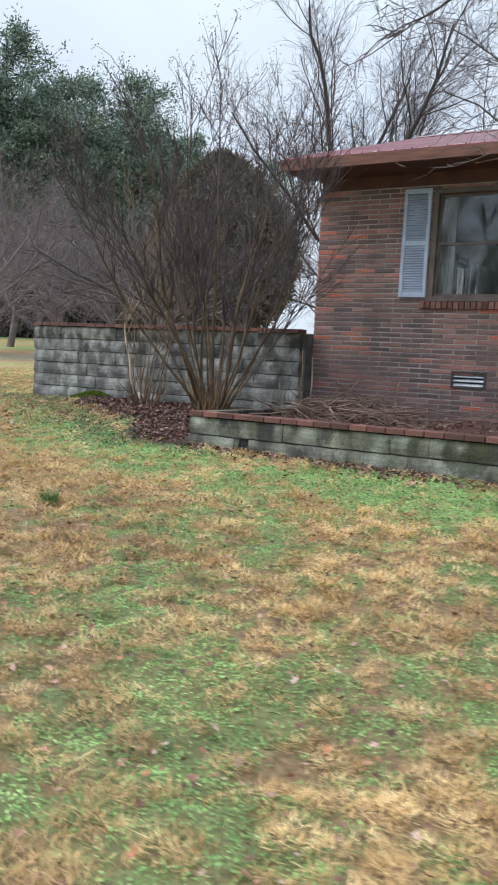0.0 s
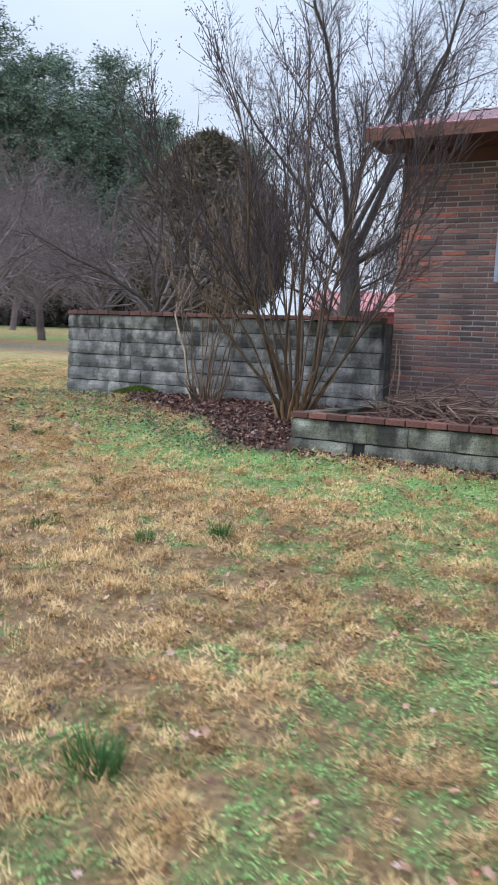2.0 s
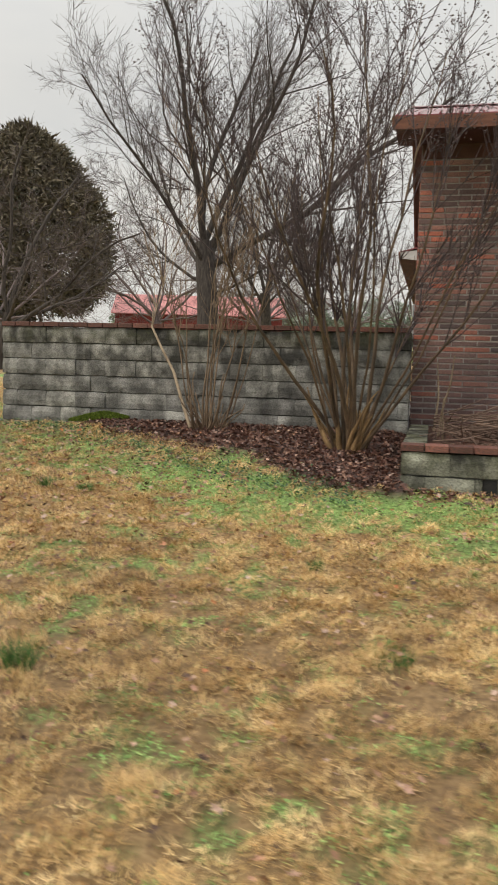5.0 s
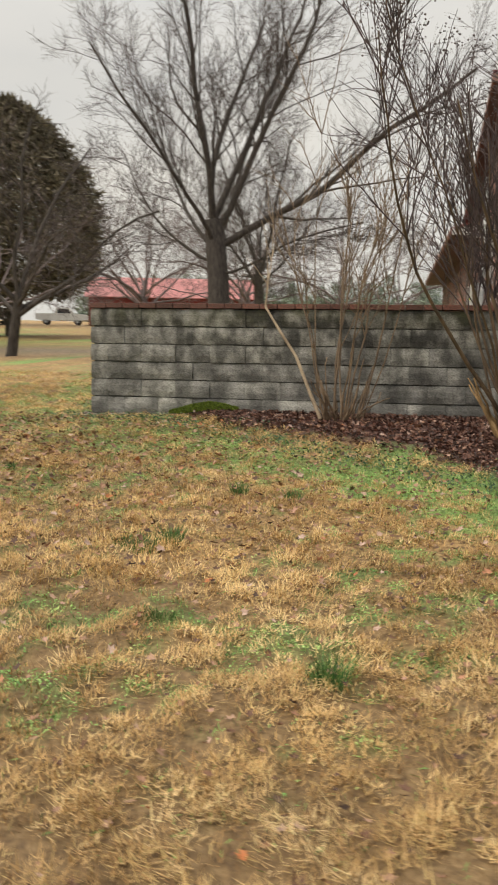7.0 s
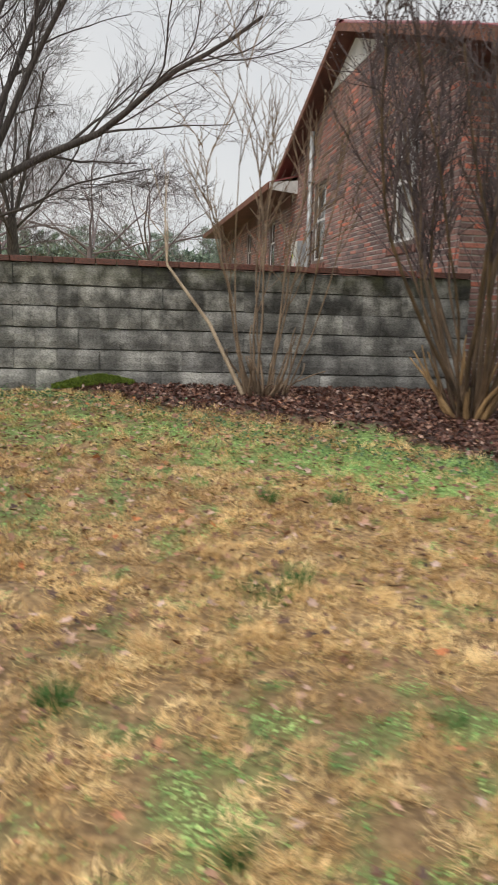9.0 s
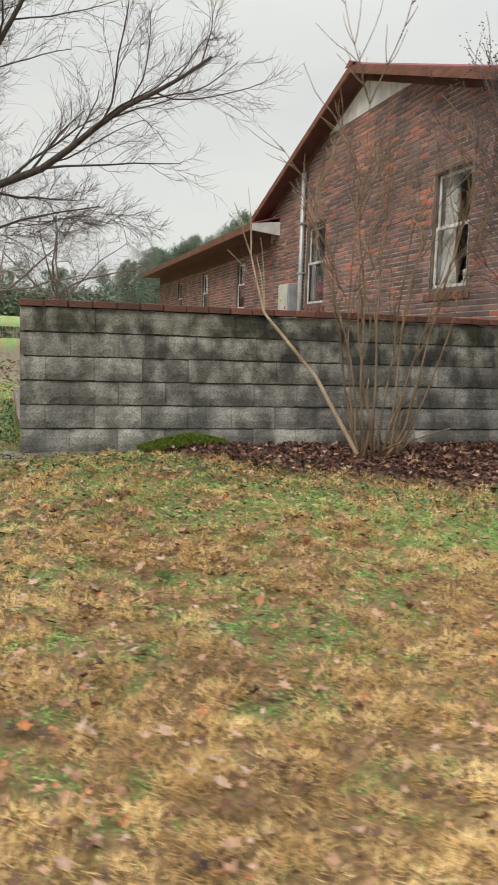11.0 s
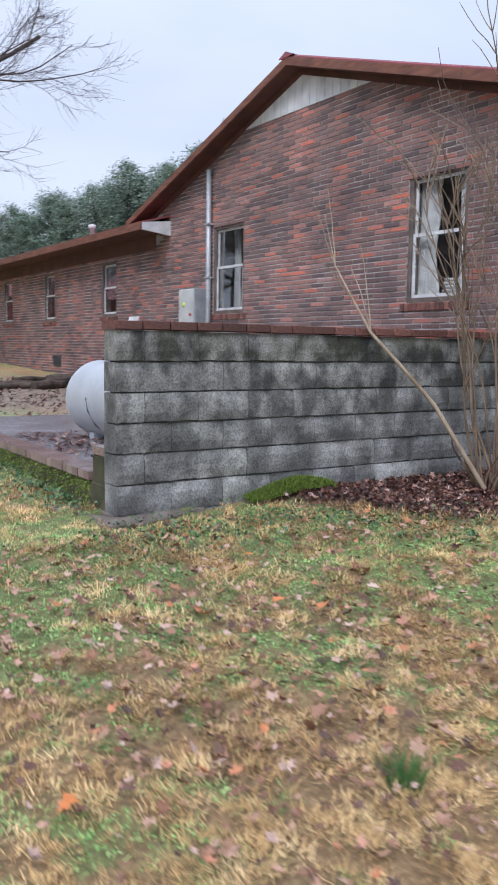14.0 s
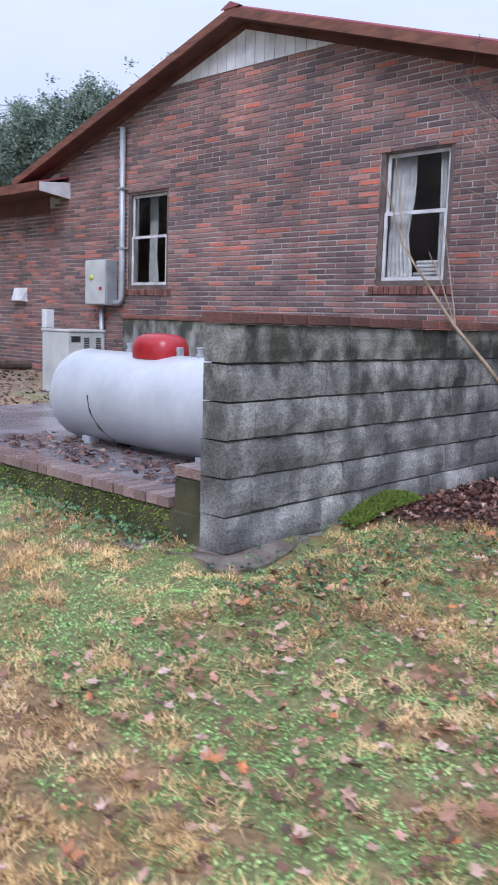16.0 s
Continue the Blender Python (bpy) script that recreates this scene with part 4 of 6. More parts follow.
# ---- propane tank ----
def propane_tank():
    x, z, r, ya, yb = 1.06, 0.605, 0.365, 0.66, 2.90
    t = thing("propane_tank", (x, (ya + yb) / 2, 0.225), "white horizontal propane tank with a red dome lid", "gas tank")
    prof = [(ya + 0.19 * (1 - math.cos(a)), r * math.sin(a)) for a in [k * math.pi / 2 / 8 + 0.02 for k in range(8)]]
    prof = [(d, q) for d, q in prof] + [(ya + 0.19, r), (yb - 0.19, r)] + [(ya + yb - d, q) for d, q in reversed(prof)]
    g = Geo()
    g.lathe((x, 0, z), (0, 1, 0), prof, 40)
    shell = part("shell", g, M_TANK, t, "white painted steel shell, grimy beneath", True)
    for yy in (ya + 0.19, yb - 0.19):
        g = Geo()
        g.lathe((x, yy - 0.006, z), (0, 1, 0), [(0, r + 0.0005), (0.003, r + 0.004), (0.009, r + 0.004), (0.012, r + 0.0005)], 40)
        part("weld_seam", g, M_TANK, shell, "", True)
    g = Geo()
    g.tube([(x - 0.363, 2.22, 0.64), (x - 0.348, 2.2, 0.52), (x - 0.29, 2.15, 0.39), (x - 0.18, 2.11, 0.292)], [0.008, 0.014, 0.016, 0.010], 6)
    part("scrape_mark", g, M_LABEL, shell, "black scrape mark")
    for yy in (ya + 0.45, yb - 0.45):
        for s in (-1, 1):
            g = Geo()
            g.soft_box(x + s * 0.17 - 0.05, yy - 0.05, 0.223, x + s * 0.17 + 0.05, yy + 0.05, z - math.sqrt(r * r - 0.17 * 0.17) + 0.01, 0.006, 1)
            part("leg", g, M_TANK, t)
    # lid: a rounded hood
    g, n = Geo(), 20
    rings = [(0.0, 1.0), (0.05, 1.02), (0.11, 0.98), (0.155, 0.86), (0.18, 0.62), (0.19, 0.3), (0.192, 0.04)]
    vs = []
    for h, s in rings:
        for k in range(n):
            a = 2 * math.pi * k / n
            ca, sa = math.cos(a), math.sin(a)
            e = (abs(ca) ** 3.2 + abs(sa) ** 3.2) ** (-1 / 3.2)
            vs.append((x + 0.165 * s * e * ca, 1.80 + 0.215 * s * e * sa, z + r - 0.035 + h))
    g.add(vs, [(i * n + k, i * n + (k + 1) % n, (i + 1) * n + (k + 1) % n, (i + 1) * n + k) for i in range(len(rings) - 1) for k in range(n)])
    lid = part("lid", g, M_RED, t, "red domed valve cover", True)
    g = Geo()
    g.soft_box(x - 0.03, 1.565, z + r - 0.02, x + 0.03, 1.59, z + r + 0.06, 0.005, 1)
    part("latch", g, M_GALV, lid)
    for yy in (1.36, 2.16):
        g = Geo()
        g.lathe((x, yy, z + r - 0.03), (0, 0, 1), [(0, 0.035), (0.05, 0.035), (0.052, 0.025), (0.085, 0.025), (0.087, 0.03), (0.10, 0.03)], 10)
        part("fitting", g, M_GALV, t)


propane_tank()


def heat_pump():
    x0, x1, y0, y1, z0, z1 = 3.52, 4.14, 6.65, 7.30, 0.15, 1.05
    t = thing("heat_pump", ((x0 + x1) / 2, (y0 + y1) / 2, z0), "grey metal heat pump cabinet beside the house", "air conditioner")
    part("pad", Geo().soft_box(x0 - 0.08, y0 - 0.08, 0.0, x1 + 0.08, y1 + 0.08, z0, 0.01, 1), M_SLAB, t)
    body = part("cabinet", Geo().soft_box(x0, y0, z0 + 0.002, x1, y1, z1 - 0.03, 0.015, 2), M_AC, t)
    part("top_panel", Geo().soft_box(x0 - 0.012, y0 - 0.012, z1 - 0.034, x1 + 0.012, y1 + 0.012, z1, 0.01, 2), M_AC, t)
    part("label", Geo().box(x0 + 0.05, y0 - 0.004, z1 - 0.17, x0 + 0.2, y0 + 0.002, z1 - 0.09), M_LABEL, body, "dark rating plate")
    for xa in (x0 + 0.26, x0 + 0.46):
        for k in range(6):
            part("louvre", Geo().box(xa, y0 - 0.005, z1 - 0.29 + k * 0.032, xa + 0.085, y0 + 0.003, z1 - 0.272 + k * 0.032), M_LABEL, body)


heat_pump()


def meter_box():
    y0, y1, z0, z1 = 7.77, 8.33, 1.42, 2.14
    t = thing("electric_box", (5.1, 8.05, z0), "grey electric disconnect box on the brick wall", "electric box")
    b = part("box", Geo().soft_box(4.985, y0, z0, GX - 0.012, y1, z1, 0.012, 2), M_GALV, t)
    part("door", Geo().soft_box(4.968, y0 + 0.015, z0 + 0.02, 4.984, y1 - 0.015, z1 - 0.015, 0.006, 1), M_AC, b)
    g = Geo()
    g.lathe((4.945, 8.14, 1.86), (1, 0, 0), [(0, 0.03), (0.02, 0.045), (0.024, 0.05)], 14)
    part("knob", g, M_YELLOW, b, "yellow-green round seal", True)
    part("sticker", Geo().box(4.963, 7.86, 1.66, 4.967, 7.93, 1.71), M_RED, b, "small red sticker")
    g = Geo()
    g.tube([(5.146, 7.58, 4.12), (5.146, 7.58, 1.58), (5.146, 7.60, 1.50), (5.146, 7.65, 1.465), (5.146, 7.79, 1.46)], [0.045] * 5, 14)
    part("conduit", g, M_GALV, t, "grey service conduit", True)
    for z in (2.3, 3.2):
        part("strap", Geo().box(5.09, 7.52, z, GX - 0.004, 7.64, z + 0.03), M_GALV, t)
    g = Geo()
    g.tube([(5.146, 8.1, 1.44), (5.146, 8.1, 0.2)], [0.04, 0.04], 12)
    part("conduit", g, M_GALV, t, "", True)


meter_box()
g = Geo()
g.add([(GX - 0.004, 10.45, 1.47), (GX - 0.004, 10.85, 1.47), (GX - 0.004, 10.85, 1.72), (GX - 0.004, 10.45, 1.72), (GX - 0.12, 10.48, 1.49), (GX - 0.12, 10.82, 1.49), (GX - 0.05, 10.82, 1.72), (GX - 0.05, 10.48, 1.72)],
      [(3, 2, 1, 0), (4, 5, 6, 7), (0, 1, 5, 4), (1, 2, 6, 5), (2, 3, 7, 6), (3, 0, 4, 7)])
solid("dryer_vent", g, M_WHITE, "small white vent hood on the brick wall", "vent hood")
rs = random.Random(44)
for k in range(9):
    x, y, a, r = rs.uniform(2.6, 4.9), rs.uniform(10.3, 14.0), rs.uniform(-0.6, 0.6), rs.uniform(0.05, 0.11)
    g, z, h = Geo(), -0.058 - 0.0136 * x + 0.0346 * y + r * 0.9, rs.uniform(0.35, 0.8)
    g.tube([(x - h * math.cos(a), y - h * math.sin(a), z), (x, y + 0.02, z + 0.02), (x + h * math.cos(a), y + h * math.sin(a), z)], [r, r * 1.05, r * 0.85], 9)
    solid("log", g, M_LOG, "dark weathered log lying on the bare yard", "log", "logs in the yard")
for ya in (11.8, 14.9):
    g = Geo()
    for b in ((ya, 0.60, ya + 0.03, 0.86), (ya + 0.47, 0.60, ya + 0.5, 0.86), (ya + 0.03, 0.83, ya + 0.47, 0.86), (ya + 0.03, 0.60, ya + 0.47, 0.63)):
        g.box(GX - 0.03, b[0], b[1], GX + 0.01, b[2], b[3])
    v = part("wall_vent", g, M_VENT_DARK, house, "dark metal crawl-space vent")
    part("backing", Geo().box(GX - 0.02, ya + 0.03, 0.63, GX - 0.014, ya + 0.47, 0.83), M_VENT_DARK, v)
    for k in range(3):
        part("slat", Geo().box(GX - 0.028, ya + 0.03, 0.655 + 0.06 * k, GX - 0.02, ya + 0.47, 0.672 + 0.06 * k), M_VENT_DARK, v)
g = Geo()
g.tube([(3.78, 7.55, 0.15), (3.78, 7.55, 1.18)], [0.03, 0.03], 10)
g.soft_box(3.71, 7.49, 1.05, 3.85, 7.61, 1.32, 0.01, 1)
solid("utility_post", g, M_WHITE, "small white utility post beside the heat pump", "post")



# ---- trees and shrubs ----
def wander(rs, p, d, length, r0, r1, segs, bend, lift):
    """A crooked tapering run of points."""
    pts, radii = [Vector(p)], [r0]
    d = Vector(d).normalized()
    for k in range(segs):
        d = (d + Vector((rs.gauss(0, bend), rs.gauss(0, bend), rs.gauss(0, bend) + lift))).normalized()
        pts.append(pts[-1] + d * length / segs)
        radii.append(r0 + (r1 - r0) * (k + 1) / segs)
    return pts, radii, d


def side_way(rs, d, spread):
    u = d.orthogonal().normalized()
    u.rotate(Matrix.Rotation(rs.uniform(0, 2 * math.pi), 3, d))
    return (d * math.cos(spread) + u * math.sin(spread)).normalized()


def branch(rs, wood, twigs, p, d, length, r, level, plan):
    """plan: per level (children, spread, shorten, bend, lift, segments, sides)."""
    kids, spread, short, bend, lift, segs, sides = plan[level]
    last = level == len(plan) - 1
    pts, radii, d2 = wander(rs, p, d, length, r, r * (0.25 if last else 0.35), segs, bend, lift)
    (twigs if sides <= 3 else wood).tube(pts, radii, sides, False)
    if last:
        return
    for k in range(kids):
        f = 0.22 + 0.78 * (k + rs.random()) / kids
        i = min(int(f * segs), segs - 1)
        q = pts[i].lerp(pts[i + 1], f * segs - i)
        way = (pts[i + 1] - pts[i]).normalized()
        rr = radii[i] * rs.uniform(0.28, 0.45)
        branch(rs, wood, twigs, q, side_way(rs, way, spread * rs.uniform(0.6, 1.3)), length * short * rs.uniform(0.6, 1.25) * (1.15 - 0.5 * f), max(rr, 0.006), level + 1, plan)


def bare_tree_geo(seed, limbs, trunk_h, trunk_r, plan, lean=(0, 0)):
    rs = random.Random(seed)
    wood, twigs = Geo(), Geo()
    pts, radii, d = wander(rs, (0, 0, -0.3), (lean[0], lean[1], 1), trunk_h + 0.3, trunk_r, trunk_r * 0.8, 5, 0.03, 0.0)
    radii[0] *= 1.35
    wood.tube(pts, radii, 12, False)
    for f, way, length, r in limbs:
        i = min(int(f * 5), 4)
        q = pts[i].lerp(pts[i + 1], min(f * 5 - i, 1))
        branch(rs, wood, twigs, q, Vector(way).normalized(), length, r, 0, plan)
    return wood, twigs


def put_tree(name, at, wood, twigs, bark, twig_bark, label, group=""):
    t = new(name)
    t.location = at
    ORIGIN[t] = Vector((0, 0, 0))
    tagged(t, label, "tree", group)
    part("trunk", wood, bark, t, "", True)
    tagged(part("branching", twigs, twig_bark, t), kind="stuff")
    return t


def gz1(x, y):
    return float(ground_z(np.array([x]), np.array([y]))[0])


PLAN = [(15, 0.62, 0.42, 0.085, 0.035, 10, 8), (11, 0.65, 0.52, 0.13, 0.045, 6, 5), (8, 0.65, 0.6, 0.17, 0.04, 4, 3), (4, 0.6, 0.6, 0.2, 0.03, 2, 3)]
big_crown = [(0.86, (-0.38, 0.0, 1.0), 8.6, 0.125), (0.95, (-0.12, -0.3, 1.0), 9.2, 0.135), (1.0, (0.2, 0.2, 1.0), 9.2, 0.12), (0.80, (0.9, 0.15, 0.55), 10.0, 0.14), (0.9, (0.6, -0.1, 0.85), 9.2, 0.12),
             (0.70, (-0.95, 0.1, 0.35), 6.2, 0.06), (0.76, (-0.7, 0.5, 0.7), 7.2, 0.075), (0.85, (0.3, 0.9, 0.9), 8, 0.09), (0.8, (-0.2, -0.9, 0.8), 7.5, 0.085), (0.62, (0.9, -0.3, 0.2), 5.6, 0.05)]
w, tw = bare_tree_geo(12, big_crown, 4.5, 0.42, PLAN)
big = put_tree("bare_tree", (-2.35, 18.6, gz1(-2.35, 18.6)), w, tw, M_BARK, M_TWIG, "large leafless spreading tree behind the block wall", "large leafless trees")
for x, y, s, a in ((-3.8, 36, 0.8, 100), (1, -33, 0.9, 200), (-7, -36, 1.0, 20)):
    tagged(copy_thing(big, pose(x, y, gz1(x, y), 0, 0, a) @ Matrix.Scale(s, 4)), "leafless tree standing farther off in the field")

# smaller spreading leafless tree by the drive
SMALL_PLAN = [(9, 0.8, 0.45, 0.14, 0.02, 8, 6), (7, 0.75, 0.5, 0.17, 0.02, 5, 4), (5, 0.7, 0.55, 0.2, 0.02, 4, 3), (3, 0.65, 0.5, 0.2, 0.02, 3, 3)]
small_crown = [(0.7, (0.9, -0.2, 0.5), 5.0, 0.075), (0.9, (-0.8, -0.1, 0.65), 5.0, 0.08), (1.0, (0.3, 0.5, 1.0), 5.0, 0.075), (1.0, (-0.3, -0.5, 1.0), 4.8, 0.07), (0.8, (0.7, 0.8, 0.5), 4.8, 0.065), (0.75, (-0.9, 0.6, 0.3), 4.6, 0.06), (0.85, (0.9, -0.6, 0.3), 4.6, 0.06)]
w, tw = bare_tree_geo(5, small_crown, 1.7, 0.16, SMALL_PLAN, (0.25, 0))
bare = put_tree("small_bare_tree", (-7.0, 12.2, gz1(-7.0, 12.2)), w, tw, M_BARK, M_TWIG, "small leafless spreading tree beside the dirt drive", "small leafless trees")
LIGHT_PLAN = [(8, 0.8, 0.5, 0.15, 0.01, 6, 5), (8, 0.75, 0.55, 0.2, 0.01, 4, 3), (4, 0.7, 0.65, 0.24, 0.0, 2, 3), (4, 0.7, 0.6, 0.25, 0.0, 1, 3)]
w, tw = bare_tree_geo(6, [(f, d, l, r * 0.8) for f, d, l, r in small_crown], 1.7, 0.15, LIGHT_PLAN, (0.1, 0.1))
bare = put_tree("small_bare_tree", (-13.5, 9.5, gz1(-13.5, 9.5)), w, tw, M_BRUSH, M_BRUSH, "leafless grey-brown tree at the edge of the field", "small leafless trees")
for x, y, s, a in ((-19, 15, 1.3, 150), (-24, 22, 1.4, 10), (-27.5, 30, 1.5, 200), (-21, 28, 1.4, 300), (-31, 24, 1.45, 250), (-24, 36, 1.5, 120), (-34, 34, 1.6, 40), (-5.5, 42, 1.5, 80), (-1, 55, 1.7, 20), (4, 60, 1.6, 190), (-10.5, 36, 1.35, 60), (-13, 45, 1.6, 170), (-7.5, 50, 1.5, 240), (-10.5, 17.5, 1.05, 33), (-15, 20, 1.2, 111), (-18.5, 20, 1.35, 222), (-22, 17, 1.3, 280), (-16.5, 13.5, 1.1, 10)):
    ob = copy_thing(bare, pose(x, y, gz1(x, y), 0, 0, a) @ Matrix.Scale(s, 4))
    tagged(ob, "leafless grey-brown tree at the edge of the field")


# tree by the house front whose limbs hang over the front eave
w, tw = bare_tree_geo(31, [(0.9, (-0.9, 0.05, 0.45), 5.2, 0.09), (1.0, (-0.8, 0.3, 0.75), 5.0, 0.09), (0.8, (-0.95, -0.02, 0.22), 5.0, 0.07), (1.0, (0.5, -0.3, 1), 5, 0.1), (0.9, (0.2, 0.5, 1), 5, 0.1)], 2.5, 0.16, SMALL_PLAN)
put_tree("small_bare_tree", (11.3, -1.3, gz1(11.3, -1.3)), w, tw, M_BARK, M_TWIG, "leafless tree whose limbs hang over the front eave")


def foliage(rs, geo, centre, spread, count, size, slim=0.3):
    """A tuft of narrow leaves round a point."""
    for _ in range(count):
        d = Vector((rs.gauss(0, 1), rs.gauss(0, 1), rs.gauss(0, 0.8))).normalized()
        p = Vector(centre) + d * spread * rs.random()
        u = d.cross(Vector((rs.gauss(0, 1), rs.gauss(0, 1), rs.gauss(0, 1)))).normalized()
        s = size * rs.uniform(0.6, 1.3)
        geo.add([p - u * s * slim, p + u * s * slim, p + d * s], [(0, 1, 2)])


def pine_geo(seed, height, base, reach, limbs=95, clumps=6, needles=24, size=0.25):
    rs = random.Random(seed)
    wood, leaf = Geo(), Geo()
    pts, radii, _ = wander(rs, (0, 0, -0.3), (0, 0, 1), height + 0.3, 0.22, 0.04, 8, 0.02, 0.03)
    wood.tube(pts, radii, 7, False)
    n = limbs
    for k in range(n):
        f = k / n
        z = base + (height - base) * f
        l = reach * max(0.1, 1 - (1.75 * f - 0.72) ** 2) ** 0.5 * rs.uniform(0.6, 1.15)
        a = rs.uniform(0, 2 * math.pi)
        q = Vector((0, 0, z))
        way = Vector((math.cos(a), math.sin(a), rs.uniform(0.0, 0.5)))
        bp, br, _ = wander(rs, q, way, l, 0.05, 0.015, 4, 0.1, 0.08)
        wood.tube(bp[::2], br[::2], 3, False)
        for j in range(clumps):
            c = bp[1].lerp(bp[4], j / (clumps - 1)) + Vector((rs.gauss(0, .25), rs.gauss(0, .25), rs.gauss(0, .22)))
            foliage(rs, leaf, c, 0.66, needles, size, 0.24)
    return wood, leaf


pines = []
for k, (h, b, r, detail) in enumerate(((19, 7.5, 4.3, ()), (22, 9, 4.9, ()), (17, 5.5, 4.2, ()), (18, 4, 4.3, (70, 5, 32, 0.24)), (20, 5, 4.8, (40, 4, 9, 0.6)))):
    w, lf = pine_geo(40 + k, h, b, r, *detail)
    t = new("pine_tree")
    ORIGIN[t] = Vector((0, 0, 0))
    tagged(t, "tall dark green pine at the wood's edge", "tree", "pine wood")
    part("trunk", w, M_BARK, t)
    part("crown", lf, M_PINE, t)
    pines.append(t)
rs = random.Random(77)
spots = []
for k in range(26):
    f = k / 25
    spots.append((-60 + 25 * f + rs.uniform(-1.5, 1.5), 32 + 33 * f + rs.uniform(-3, 3), rs.uniform(0.9, 1.1) * min(1.2, 1.26 - 0.75 * (f - 0.45))))
for k in range(16):
    f = k / 15
    spots.append((-66 + 24 * f + rs.uniform(-1.5, 1.5), 42 + 32 * f + rs.uniform(-3, 3), rs.uniform(0.95, 1.15) * min(1.2, 1.3 - 0.7 * (f - 0.45))))
for k in range(88):
    f = (k / 87) ** 1.3
    spots.append((14 + 44 * f + rs.uniform(-2, 2), 86 - 46 * f + rs.uniform(-5, 5), rs.uniform(0.92, 1.06) * min(0.38 + 1.05 * f, 1.42 - 0.42 * f)))
for k in range(90):
    f = k / 89
    spots.append((-50 + 130 * f + rs.uniform(-2, 2), 150 + rs.uniform(-9, 9), rs.uniform(0.40, 0.5)))
for x, y in ((-22, -62), (-15, -66), (-8, -64), (-1, -68), (6, -65), (13, -67), (20, -63)):
    spots.append((x, y, 0.8))
for k, (x, y, s) in enumerate(spots):
    m = pose(x, y, gz1(x, y), 0, 0, rs.uniform(0, 360)) @ Matrix.Scale(s, 4)
    first = {0: 0, 1: 1, 2: 2, 42: 3, 130: 4}
    if k in first:
        pines[first[k]].matrix_basis = m
    else:
        copy_thing(pines[k % 3 if k < 42 else 3 if k < 130 else 4], pose(0, 0, 0)).matrix_basis = m


def cedar():
    rs = random.Random(8)
    x, y = -15.6, 30.0
    z = gz1(x, y)
    t = thing("round_cedar", (x, y, z), "large egg-shaped dark brown-green evergreen", "tree")
    w, lf = Geo(), Geo()
    w.tube([(x, y, z - 0.3), (x + 0.1, y, z + 4), (x, y, z + 9)], [0.35, 0.25, 0.06], 9, False)
    for _ in range(2600):
        f = rs.random()
        hgt = 2.1 + 9.2 * f
        rad = 4.5 * math.sin(math.pi * (0.10 + 0.90 * f) ** 0.8) ** 0.65 if f < 0.99 else 0.3
        a = rs.uniform(0, 2 * math.pi)
        q = rad * (0.62 + 0.38 * rs.random() ** 0.5) * (1 + 0.07 * math.sin(5 * a + 9 * f))
        foliage(rs, lf, (x + q * math.cos(a), y + q * math.sin(a), z + hgt), 0.45, 22, 0.28, 0.2)
    part("trunk", w, M_BARK, t)
    part("crown", lf, M_CEDAR, t)


cedar()


def understorey():
    """Dark brush along the foot of the wood."""
    rs = random.Random(19)
    g = Geo()
    for _ in range(5200):
        f = rs.random()
        x, y = -66 + 30 * f + rs.uniform(-2, 2), 31 + 36 * f + rs.uniform(-2, 2)
        foliage(rs, g, (x, y, gz1(x, y) + 7.5 * rs.random() ** 1.2), 0.9, 8, 1.0)
    solid("brush", g, M_SCRUB, "dark brush along the foot of the pine wood", "brush", kind="stuff")
    g = Geo()
    for _ in range(4200):
        f = rs.random()
        x, y = -55 + 130 * f, 140 + rs.uniform(-3, 3)
        foliage(rs, g, (x, y, gz1(x, y) + 5.0 * rs.random() ** 1.2), 0.9, 8, 0.8)
    solid("brush", g, M_PINE, "low far scrub beyond the field", "brush", kind="stuff")


understorey()


